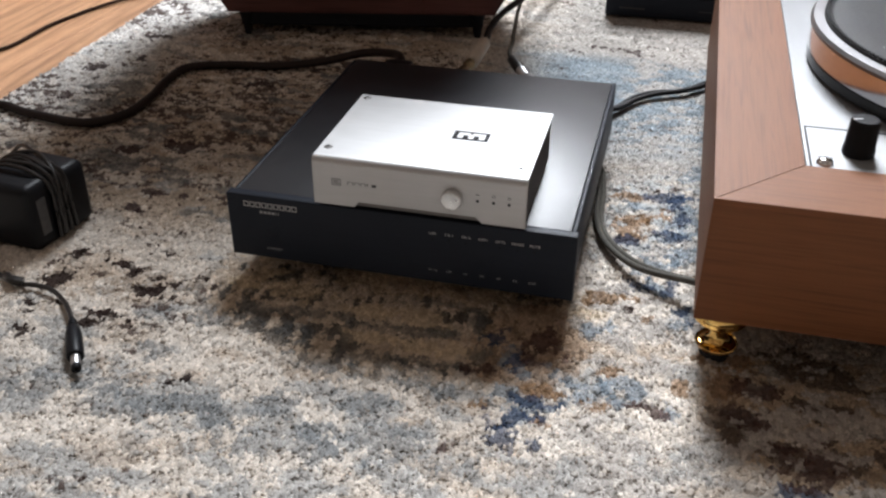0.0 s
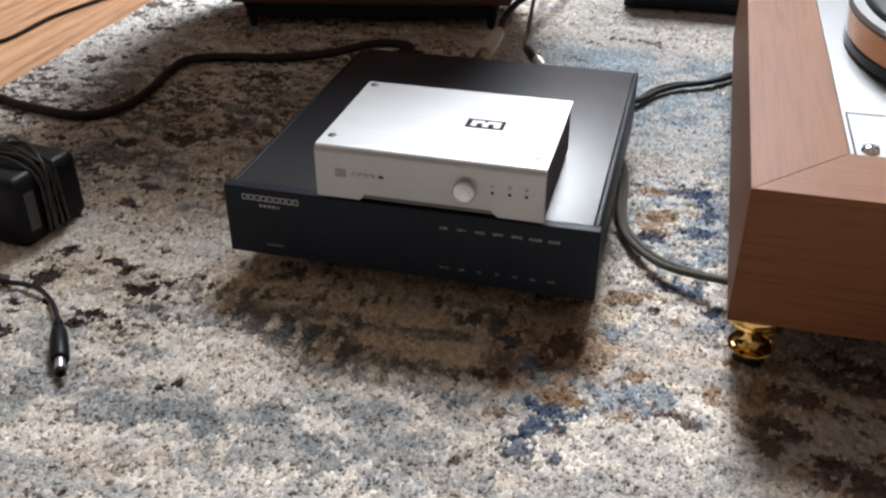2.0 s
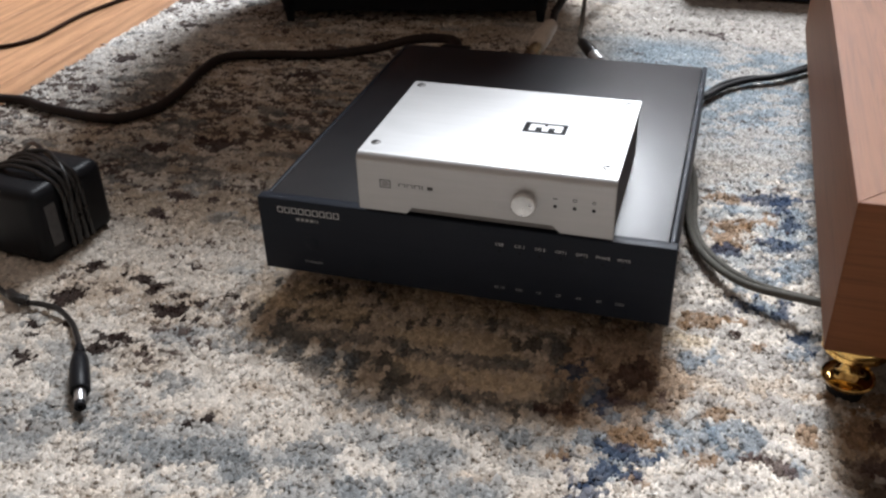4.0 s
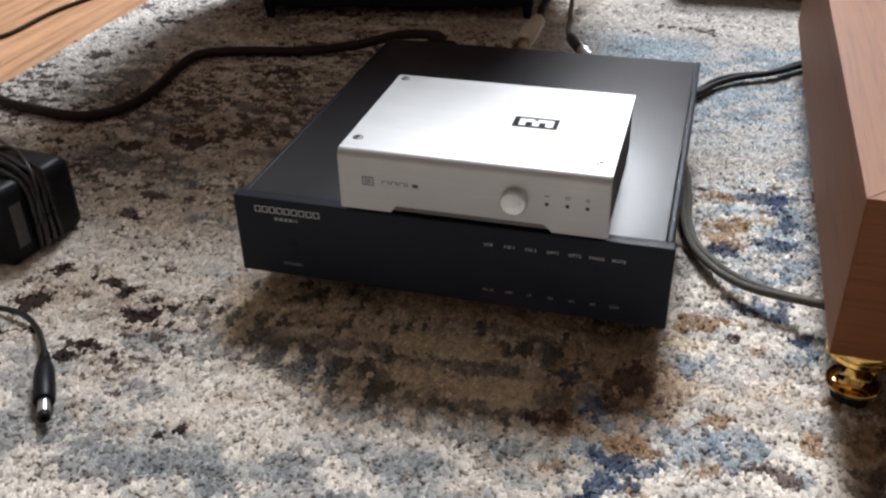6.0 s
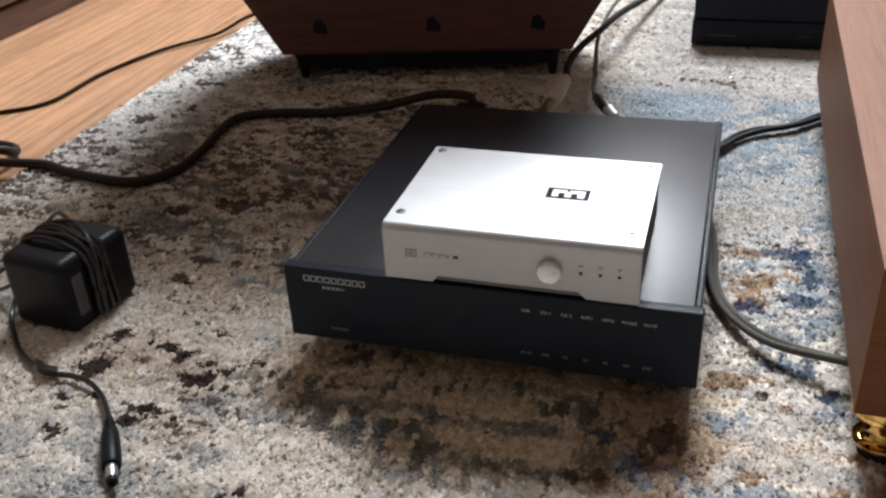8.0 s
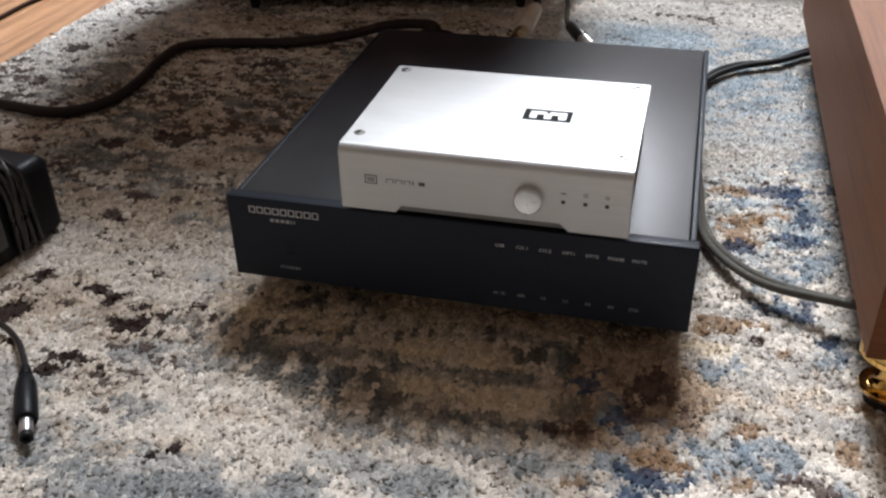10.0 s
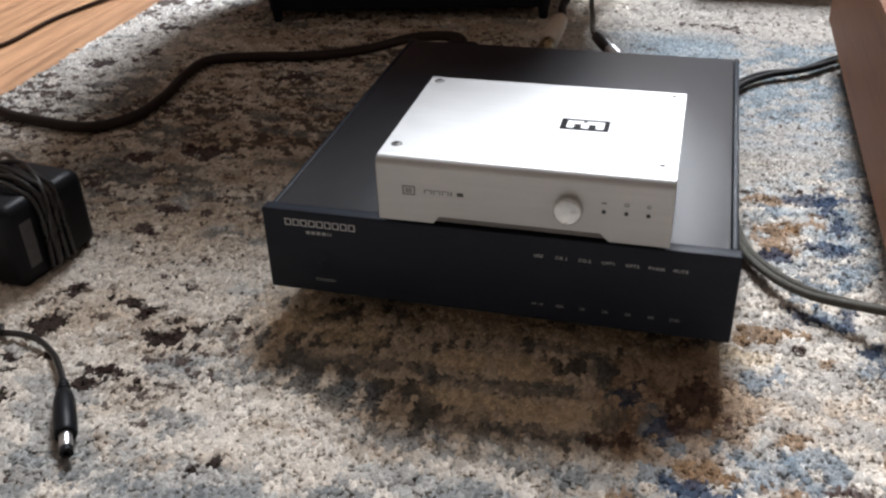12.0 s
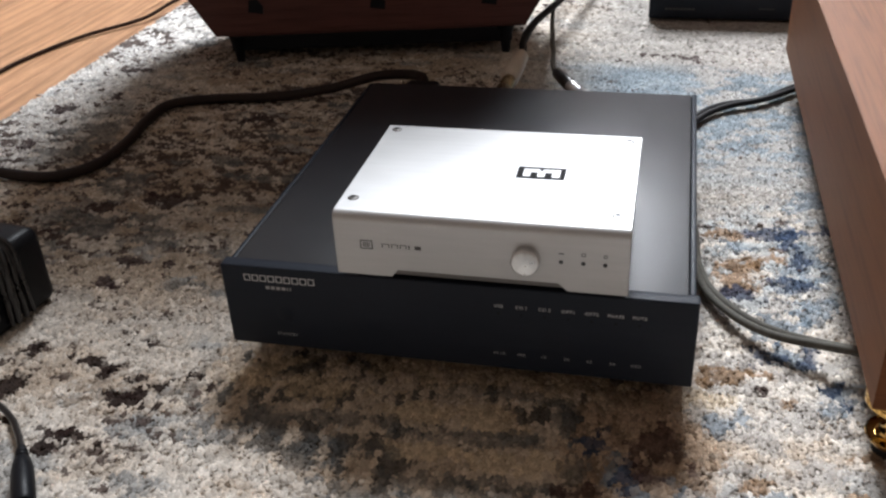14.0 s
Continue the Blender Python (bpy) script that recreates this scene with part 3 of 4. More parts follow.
def pile_sheet(name, x0, x1, y0, y1, pitch, relief):
    """Cut pile: a sheet of soft uneven clumps, dyed knot by knot."""
    gx, gy = np.meshgrid(np.arange(x0, x1 + pitch * 0.5, pitch), np.arange(y0, y1 + pitch * 0.5, pitch), indexing="ij")
    nx, ny = gx.shape
    x, y = gx.ravel() + pitch * 0.3 * (rng.rand(gx.size) - 0.5), gy.ravel() + pitch * 0.3 * (rng.rand(gx.size) - 0.5)
    z = -0.0012 + relief * (1.9 * (fractal(x * 0.8, y, 260, 2, 3.0) - 0.5) + 1.3 * (fractal(x, y, 60, 2, 8.0) - 0.5) + 0.35 * (rng.rand(len(x)) - 0.5))
    ids = np.arange(nx * ny).reshape(nx, ny)
    quads = np.stack([ids[:-1, :-1], ids[1:, :-1], ids[1:, 1:], ids[:-1, 1:]], -1).reshape(-1, 4)
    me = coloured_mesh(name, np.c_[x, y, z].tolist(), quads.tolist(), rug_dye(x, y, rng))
    me.polygons.foreach_set("use_smooth", np.ones(len(quads), bool))
    ob = new(name, me)
    ob.parent = rug
    return ob


SX, SY0, SY1 = 0.30, -0.24, 0.46
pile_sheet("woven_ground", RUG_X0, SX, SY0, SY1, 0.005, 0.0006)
pile_sheet("far_ground", RUG_X0, RUG_X1, SY1, RUG_Y1, 0.0035, 0.0012)
pile_sheet("near_ground", RUG_X0, RUG_X1, RUG_Y0, SY0, 0.006, 0.0012)
pile_sheet("side_ground", SX, RUG_X1, SY0, SY1, 0.006, 0.0012)
part("backing", box(RUG_X0 + 0.001, RUG_X1 - 0.001, RUG_Y0 + 0.001, RUG_Y1 - 0.001, FLOOR_Z, -0.0042), CORD_BROWN, rug)


def knots(name, x0, x1, y0, y1, pitch, high_at):
    """Cut pile knots: small leaning mounds, each of one dye."""
    ax, ay = np.meshgrid(np.arange(x0, x1, pitch), np.arange(y0, y1, pitch * 0.9), indexing="ij")
    ax[:, ::2] += pitch / 2
    px, py = ax.ravel() + pitch * 0.8 * (rng.rand(ax.size) - 0.5), ay.ravel() + pitch * 0.8 * (rng.rand(ax.size) - 0.5)
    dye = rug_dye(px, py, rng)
    count, seg = len(px), 5
    turn = rng.rand(count) * 6.28
    worn = 1 - 0.7 * step(px, -0.06, 0.06) * step(py, 0.17, 0.25)      # trodden flat on the far side
    high = high_at + worn * (0.0009 * (rng.rand(count) - 0.5) + 0.0032 * (fractal(px * 1.3, py, 170, 2, 8.0) - 0.5))
    wide, lean = pitch * (0.60 + 0.50 * rng.rand(count)), pitch * 1.9 * (rng.rand(count, 2) - 0.5)
    stretch = 0.6 + 1.3 * rng.rand(count)
    verts = np.zeros((count, seg + 1, 3))
    for k in range(seg):
        a = turn + 6.2832 * k / seg
        verts[:, k] = np.c_[px + wide * np.cos(a), py + stretch * wide * np.sin(a), high - 0.0014]
    verts[:, seg] = np.c_[px + lean[:, 0], py + lean[:, 1], high]
    base = np.arange(count)[:, None] * (seg + 1)
    tri = np.stack([np.concatenate([base + k, base + (k + 1) % seg, base + seg], 1) for k in range(seg)], 1).reshape(-1, 3)
    m = coloured_mesh(name, verts.reshape(-1, 3).tolist(), tri.tolist(), np.repeat(dye, seg + 1, 0))
    m.polygons.foreach_set("use_smooth", np.ones(len(tri), bool))
    ob = new(name, m)
    ob.parent = rug
    return tagged(ob, kind="stuff")


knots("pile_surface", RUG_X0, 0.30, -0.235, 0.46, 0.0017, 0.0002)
knots("far_pile_surface", RUG_X0, 0.60, 0.46, 0.90, 0.0034, 0.0004)
knots("edge_pile_surface", RUG_X0 - 0.0040, RUG_X0 + 0.004, -0.10, 1.10, 0.0026, -0.0012)


# ---------------------------------------------------------------- black converter
def black_converter():
    t = thing("audio_converter", (0.0005, 0, 0), "flat black aluminium audio converter resting on the rug", "audio device")
    W, TOPZ, LOW, BACK = 0.1030, 0.0588, 0.0160, 0.237
    part("body", box(-W + 0.003, W - 0.003, 0.009, BACK - 0.002, LOW + 0.002, TOPZ - 0.003, 0.001), BLACK_ANODISED, t)
    cover = bmesh.new()
    add_box(cover, -W, W, 0.0075, BACK, TOPZ - 0.0022, TOPZ, 0.0008)
    part("cover", cover, BLACK_ANODISED, t, "satin black top plate", True)
    part("side_rail", box(W + 0.0002, W + 0.0030, 0.0075, BACK, LOW + 0.003, TOPZ + 0.0006, 0.0008), BLACK_PANEL, t, smooth=True)
    part("side_rail", box(-W - 0.0030, -W - 0.0002, 0.0075, BACK, LOW + 0.003, TOPZ - 0.0004, 0.0008), BLACK_PANEL, t, smooth=True)
    face = part("front_panel", box(-0.1075, 0.1075, 0.0, 0.0072, LOW, TOPZ + 0.0009, 0.0009, 3), BLACK_PANEL, t, "black brushed front plate with pale print", True)
    Y = -0.00006
    # maker's mark as plain outlined shapes
    for k in range(9):
        x = -0.0963 + k * 0.0039
        w = 0.0031
        mark = bmesh.new()
        for x0, x1, z0, z1 in ((x, x + w, 0.0549, 0.0553), (x, x + w, 0.0519, 0.0523), (x, x + 0.0004, 0.0523, 0.0549), (x + w - 0.0004, x + w, 0.0523, 0.0549)):
            add_box(mark, x0, x1, Y, 0.0002, z0, z1)
        part("maker_mark", mark, PRINT_GREY, face, "pale outlined block")
    for k, w in enumerate((0.0019, 0.0019, 0.0019, 0.0019, 0.0005, 0.0005)):
        x = -0.0862 + k * 0.0026 - (0.0012 if k == 5 else 0)
        part("model_mark", box(x, x + w, Y, 0.0002, 0.0480, 0.0496), PRINT_DIM, face, "small pale bar")
    lettering("STANDBY", 0.0021, (-0.0787, Y, 0.0233), face, PRINT_DIM)
    for text, x in (("USB", 0.0227), ("CO.1", 0.0328), ("CO.2", 0.0429), ("OPT1", 0.0532), ("OPT2", 0.0633), ("PHASE", 0.0735), ("MUTE", 0.0835)):
        lettering(text, 0.0022, (x, Y, 0.0500), face, PRINT_GREY)
    for text, x in (("44.1K", 0.0229), ("48K", 0.0329), ("1X", 0.0428), ("2X", 0.0530), ("4X", 0.0630), ("8X", 0.0731), ("DSD", 0.0832)):
        lettering(text, 0.0021, (x, Y, 0.0246), face, PRINT_DIM)
    # small push button below the printed words
    for x in (0.0227, 0.0328, 0.0429, 0.0532, 0.0633, 0.0735, 0.0835):
        part("indicator", lathe([(0.0006, 0.0), (0.0006, 0.0002)], (x, 0.0001, 0.0462), FORWARD, 12), LENS_DARK, face)
    part("standby_button", lathe([(0.0040, -0.001), (0.0040, 0.0001), (0.0037, 0.00025)], (-0.0787, 0.0, 0.0350), FORWARD, 32), BLACK_PANEL, face, "round black push button", True)
    foot = lathe([(0.009, -0.003), (0.010, 0.000), (0.010, LOW + 0.001)], (0, 0, 0), seg=32)
    me = None
    for x, y in ((-0.075, 0.062), (0.075, 0.062), (0.0, 0.205)):
        if me is None:
            ob = part("foot", foot, RUBBER, t, "round black rubber foot", True)
            me = ob.data
        else:
            ob = new("foot", me)
            ob.parent = t
        ob.location = (x, y, 0)
    BACKWARD = Euler((radians(-90), 0, 0)).to_matrix().to_4x4()
    for x in (-0.0235, 0.0120, 0.0475):
        part("socket", lathe([(0.0052, 0.0), (0.0052, 0.002), (0.0040, 0.0022), (0.0040, 0.010)], (x, BACK - 0.002, 0.0395), BACKWARD, 24), BRASS, t, "gold-plated round socket", True)
    part("mains_inlet", box(-0.094, -0.064, BACK - 0.002, BACK + 0.004, 0.022, 0.048, 0.001), BLACK_PLASTIC, t)
    return t


black_converter()


# ---------------------------------------------------------------- silver converter
def silver_converter():
    t = thing("small_converter", (0.0153, -0.0035, 0.0600), "small silver aluminium converter on top of the black one", "audio device")
    HW, D, H, R, S = 0.0632, 0.0935, 0.0333, 0.0042, 0.0016
    Z0 = 0.0030
    # bent sheet: the front with a rounded bend into the top
    def section(notched):
        low = Z0 + 0.0036 if notched else Z0
        outer = [(0.0, low)] + [(R - R * math.cos(a), H - R + R * math.sin(a)) for a in np.linspace(0, math.pi / 2, 9)] + [(D, H)]
        inner = [(D, H - S)] + [(R - (R - S) * math.cos(a), H - R + (R - S) * math.sin(a)) for a in np.linspace(math.pi / 2, 0, 9)] + [(S, low)]
        return outer + inner
    cuts = [(-HW, False), (-0.0382, False), (-0.0355, True), (0.0342, True), (0.0380, False), (HW, False)]
    bm = bmesh.new()
    rings = [[bm.verts.new((x, y, z)) for y, z in section(n)] for x, n in cuts]
    for a, b in zip(rings, rings[1:]):
        for k in range(len(a)):
            bm.faces.new((a[k], a[(k + 1) % len(a)], b[(k + 1) % len(a)], b[k]))
    bm.faces.new(rings[0])
    bm.faces.new(list(reversed(rings[-1])))
    bmesh.ops.recalc_face_normals(bm, faces=bm.faces)
    edge = [e for e in bm.edges if len(e.link_faces) == 2 and abs(abs(e.verts[0].co.x) - HW) < 1e-6 and abs(abs(e.verts[1].co.x) - HW) < 1e-6]
    bmesh.ops.bevel(bm, geom=edge, offset=0.00035, segments=1, affect="EDGES")
    shell = part("shell", bm, SILVER, t, "bent silver aluminium sheet, top and front in one", True)
    part("chassis", box(-HW + 0.0012, HW - 0.0012, 0.0028, D - 0.001, Z0 - 0.0006, H - S - 0.0004, 0.0006), SILVER_DARK, t, "dark grey steel inner case")
    for x, y in ((-0.050, 0.014), (0.050, 0.014), (-0.050, 0.080), (0.050, 0.080)):
        part("foot", lathe([(0.0045, -0.0004), (0.0050, Z0 - 0.0006)], (x, y, 0), seg=20), RUBBER, t)
    knob = lathe([(0.0061, -0.001), (0.0061, 0.0036), (0.0058, 0.0041), (0.0054, 0.0043), (0.0050, 0.0042), (0.0002, 0.0040)], (0.0207, 0.0, 0.0173), FORWARD, 48)
    part("knob", knob, KNOB_METAL, t, "round turned aluminium knob", True)
    for k, x in enumerate((0.0352, 0.0444, 0.0533)):
        part("indicator", lathe([(0.00095, -0.001), (0.00095, 0.0001)], (x, 0.0, 0.0171), FORWARD, 20), LENS_DARK, t, "tiny dark round lamp")
        ring = bmesh.new()
        if k == 2:
            for j in range(10):
                a0, a1 = 2 * math.pi * j / 10, 2 * math.pi * (j + 1) / 10
                q = [ring.verts.new((x + r * math.cos(a), -0.00006, 0.0211 + r * math.sin(a))) for a, r in ((a0, 0.0005), (a1, 0.0005), (a1, 0.0009), (a0, 0.0009))]
                ring.faces.new(q)
        elif k == 1:
            for x0, x1, z0, z1 in ((-0.0009, 0.0009, 0.0217, 0.0220), (-0.0009, 0.0009, 0.0204, 0.0207), (-0.0009, -0.0006, 0.0207, 0.0217), (0.0006, 0.0009, 0.0207, 0.0217)):
                add_box(ring, x + x0, x + x1, -0.00006, 0.0001, z0, z1)
        else:
            add_box(ring, x - 0.0011, x + 0.0011, -0.00006, 0.0001, 0.0208, 0.0214)
        part("input_symbol", ring, PRINT_MID, shell)
    # square mark and small printed blocks on the front
    mark = bmesh.new()
    for x0, x1, z0, z1 in ((-0.0515, -0.0459, 0.0200, 0.0205), (-0.0515, -0.0459, 0.0161, 0.0166), (-0.0515, -0.0510, 0.0166, 0.0200), (-0.0464, -0.0459, 0.0166, 0.0200), (-0.0503, -0.0471, 0.0189, 0.0193), (-0.0503, -0.0471, 0.0181, 0.0185), (-0.0503, -0.0471, 0.0173, 0.0177)):
        add_box(mark, x0, x1, -0.00006, 0.0001, z0, z1)
    part("square_mark", mark, PRINT_MID, shell, "small square outline with three bars")
    for x, w in ((-0.0418, 0.0034), (-0.0376, 0.0030), (-0.0338, 0.0030), (-0.0300, 0.0006)):
        blk = bmesh.new()
        for x0, x1, z0, z1 in ((x, x + w, 0.0190, 0.0193), (x, x + min(w, 0.0004), 0.0174, 0.0190), (x + w - min(w, 0.0004), x + w, 0.0174, 0.0190)):
            add_box(blk, x0, x1, -0.00006, 0.0001, z0, z1)
        part("model_mark", blk, PRINT_MID, shell, "thin grey printed shape")
    part("model_mark", box(-0.0272, -0.0244, -0.00006, 0.0001, 0.0174, 0.0192), PRINT_MID, shell, "thin grey printed shape")
    # rectangular emblem on the top: a dark frame with two dark notches
    emblem = bmesh.new()
    ex0, ex1, ey0, ey1, ez0, ez1 = 0.0094, 0.0312, 0.0425, 0.0545, H - 0.0001, H + 0.00006
    for x0, x1, y0, y1 in ((0, 1, 0.84, 1), (0, 1, 0, 0.20), (0, 0.13, 0.20, 0.84), (0.89, 1, 0.20, 0.84), (0.28, 0.43, 0.20, 0.56), (0.58, 0.73, 0.20, 0.56), (0.46, 0.53, 0.68, 0.84)):
        add_box(emblem, ex0 + (ex1 - ex0) * x0, ex0 + (ex1 - ex0) * x1, ey0 + (ey1 - ey0) * y0, ey0 + (ey1 - ey0) * y1, ez0, ez1)
    part("emblem", emblem, PRINT_DARK, shell, "black rectangular emblem printed on the top")
    for x, y in ((-0.0580, 0.0885), (-0.0575, 0.0137), (0.0572, 0.0878), (0.0567, 0.0130)):
        # right-hand screws get the paler metal, standing in for glare on that side
        s = part("screw", lathe([(0.0025, -0.001), (0.0025, 0.0001), (0.0019, 0.0005), (0.0010, 0.0006), (0.0009, 0.0001)], (x, y, H), seg=20), SILVER if x > 0 else SILVER_DARK, t, "small steel socket screw", True)
        part("recess", lathe([(0.0012, 0.0), (0.0011, 0.00068)], (x, y, H), seg=6), PRINT_DARK, s)
    return t


silver_converter()


# ---------------------------------------------------------------- turntable
def turntable():
    t = thing("turntable", (0, 0, 0), "record player with a mitred walnut plinth on brass feet", "turntable")
    X0, X1, Y0, Y1, Z0, Z1, B = 0.1757, 0.640, -0.0215, 0.4120, 0.0316, 0.1060, 0.0470
    i0, i1, j0, j1 = X0 + B, X1 - B, Y0 + B + 0.003, Y1 - B

    def rail(outline, mat, label):
        bm = slab(outline, Z0, Z1)
        bmesh.ops.bevel(bm, geom=list(bm.edges), offset=0.00025, segments=2, affect="EDGES")
        return part("plinth_rail", bm, mat, t, label, True)
    rail([(X0, Y0), (i0, j0), (i0, j1), (X0, Y1)], WALNUT_Y, "walnut side rail of the plinth")
    rail([(X1, Y0), (X1, Y1), (i1, j1), (i1, j0)], WALNUT_Y, "walnut side rail of the plinth")
    rail([(X0, Y0), (X1, Y0), (i1, j0), (i0, j0)], WALNUT_X, "walnut front rail of the plinth")
    rail([(X0, Y1), (i0, j1), (i1, j1), (X1, Y1)], WALNUT_X, "walnut back rail of the plinth")
    part("base_board", box(i0, i1, j0, j1, Z0 + 0.001, Z0 + 0.008), BLACK_PLASTIC, t)
    deck = part("deck_plate", box(i0 + 0.0006, i1 - 0.0006, j0 + 0.0006, j1 - 0.0006, Z1 - 0.006, Z1 - 0.0006, 0.0006), DECK_METAL, t, "satin silver metal deck", True)
    for x0, x1, y0, y1 in ((0.2252, 0.2262, 0.0296, 0.0830), (0.2262, 0.300, 0.0820, 0.0830), (0.299, 0.300, 0.0296, 0.0820)):
        part("engraved_line", box(x0, x1, y0, y1, Z1 - 0.0007, Z1 - 0.0004), PRINT_DARK, deck)
    for k in range(4):
        part("printed_mark", box(0.2300 + k * 0.0022, 0.2315 + k * 0.0022, 0.0420, 0.0430, Z1 - 0.0007, Z1 - 0.0004), PRINT_MID, deck)
    for x, y in ((0.2330, 0.0350), (0.2350, 0.3530)):
        part("screw", lathe([(0.0046, 0.0), (0.0046, 0.0008), (0.0038, 0.0024), (0.0018, 0.0034)], (x, y, Z1 - 0.0008), seg=24), CHROME, deck, "domed chrome screw head", True)
    # black selector knob
    kb = lathe([(0.0086, 0.0), (0.0086, 0.0045), (0.0082, 0.0050), (0.0078, 0.0195), (0.0071, 0.0208), (0.0020, 0.0210)], (0, 0, 0), seg=10)
    bmesh.ops.transform(kb, matrix=pose(0.2515, 0.0515, Z1 - 0.0006, 0, 0, 20), verts=kb.verts)
    knob = part("selector_knob", kb, BLACK_PLASTIC, t, "black faceted plastic knob", True)
    tip = bmesh.new()
    add_box(tip, -0.0072, -0.0020, -0.0004, 0.0004, 0.0209, 0.0212)
    bmesh.ops.transform(tip, matrix=pose(0.2515, 0.0515, Z1 - 0.0006, 0, 0, 20), verts=tip.verts)
    part("white_line", tip, PRINT_GREY, knob)
    cx, cy, r = 0.3835, 0.1960, 0.1505
    part("lower_platter", lathe([(r - 0.004, 0.0), (r - 0.0005, 0.0010), (r - 0.0005, 0.0070), (r - 0.003, 0.0074)], (cx, cy, Z1 + 0.0012), seg=128), GLOSS_BLACK, t, "glossy black lower platter", True)
    part("platter", lathe([(r - 0.004, 0.0075), (r, 0.0082), (r, 0.0225), (r - 0.002, 0.0228)], (cx, cy, Z1 + 0.0012), seg=128), CHROME, t, "polished metal platter", True)
    part("platter_rim", lathe([(r - 0.002, 0.0229), (r + 0.0010, 0.0233), (r + 0.0012, 0.0250), (r - 0.0006, 0.0270), (r - 0.0070, 0.0276), (r - 0.0074, 0.0262)], (cx, cy, Z1 + 0.0012), seg=128), RIM_METAL, t, "satin grey metal rim", True)
    mat = part("platter_mat", lathe([(r - 0.0076, 0.0255), (r - 0.0076, 0.0292), (r - 0.0095, 0.0300), (r - 0.0115, 0.0285), (r - 0.0135, 0.0284), (0.050, 0.0284), (0.049, 0.0278), (0.002, 0.0278)], (cx, cy, Z1 + 0.0012), seg=128), MAT_RUBBER, t, "black rubber platter mat", True)
    teeth = bmesh.new()
    for k in range(230):
        a = 2 * math.pi * k / 230
        add_box(teeth, -0.0011, 0.0011, -0.0013, 0.0013, 0.0, 0.0008)
        bmesh.ops.transform(teeth, matrix=Matrix.Translation((cx + (r - 0.0087) * math.cos(a), cy + (r - 0.0087) * math.sin(a), Z1 + 0.0309)) @ Matrix.Rotation(a, 4, "Z"), verts=teeth.verts[-8:])
    tagged(part("rim_ribs", teeth, RUBBER, mat), kind="stuff")
    part("spindle", lathe([(0.0036, 0.0), (0.0036, 0.012), (0.0025, 0.0135), (0.001, 0.014)], (cx, cy, Z1 + 0.028), seg=20), CHROME, t, smooth=True)
    foot = [(0.0090, 0.0040), (0.0112, 0.0058), (0.0121, 0.0078), (0.0118, 0.0084), (0.0110, 0.0078), (0.0084, 0.0080), (0.0060, 0.0094), (0.0047, 0.0118), (0.0042, 0.0150), (0.0045, 0.0184), (0.0062, 0.0212), (0.0104, 0.0230), (0.0140, 0.0238), (0.0149, 0.0248), (0.0149, 0.0270), (0.0146, 0.0273), (0.0149, 0.0276), (0.0149, 0.0300), (0.0144, 0.0311), (0.0128, 0.0314), (0.0126, 0.0320)]
    for x, y in ((0.1912, -0.0060), (X1 - 0.022, 0.0000), (0.1960, Y1 - 0.026), (X1 - 0.022, Y1 - 0.026)):
        spool = part("foot", lathe(foot, (x, y, 0.0), seg=48), BRASS, t, "polished brass spool-shaped foot", True)
        part("foot_pad", lathe([(0.0078, -0.0035), (0.0084, -0.0030), (0.0084, 0.0039)], (x, y, 0.0), seg=32), RUBBER, spool, "black rubber pad under the foot", True)
    return t


turntable()


# ---------------------------------------------------------------- tapered chest behind
def tapered_chest():
    t = thing("tapered_chest", pose(-0.1705, 0.4436, 0, 0, 0, 12), "dark red-brown tapered wooden chest on short black feet", "chest")
    H = 0.52
    half = [(0.1375, 0.0250), (0.158, 0.060), (0.176, 0.090), (0.190, 0.130), (0.197, 0.170), (0.198, 0.220), (0.196, 0.30), (0.193, H)]
    outline = [(x, z) for x, z in half] + [(-x, z) for x, z in reversed(half)]
    bm = prism(outline, 0.0, 0.11)
    bmesh.ops.bevel(bm, geom=[e for e in bm.edges if abs(e.verts[0].co.y - e.verts[1].co.y) < 1e-6], offset=0.003, segments=2, affect="EDGES")
    body = part("body", bm, CHEST_RED, t, "red-brown stained wooden body", True)
    part("lid", box(-0.197, 0.197, -0.006, 0.116, H + 0.0005, H + 0.018, 0.003), CHEST_RED, t)
    part("bottom_rail", box(-0.126, 0.126, 0.006, 0.104, 0.010, 0.0246, 0.002), BLACK_PLASTIC, t)
    for x in (-0.098, 0.009, 0.106):
        mount = prism([(x - 0.007, 0.047), (x + 0.006, 0.045), (x + 0.007, 0.052), (x + 0.001, 0.060), (x - 0.005, 0.058)], -0.0006, 0.001)
        part("corner_mount", mount, BLACK_PLASTIC, body, "small black metal mount")
    for x, y in ((-0.120, 0.010), (0.120, 0.010), (-0.120, 0.096), (0.120, 0.096)):
        part("foot", lathe([(0.0030, -0.003), (0.0040, 0.002), (0.0058, 0.014), (0.0085, 0.0242)], (x, y, 0), seg=20), BLACK_PLASTIC, t, "short black turned foot", True)
    return t


tapered_chest()


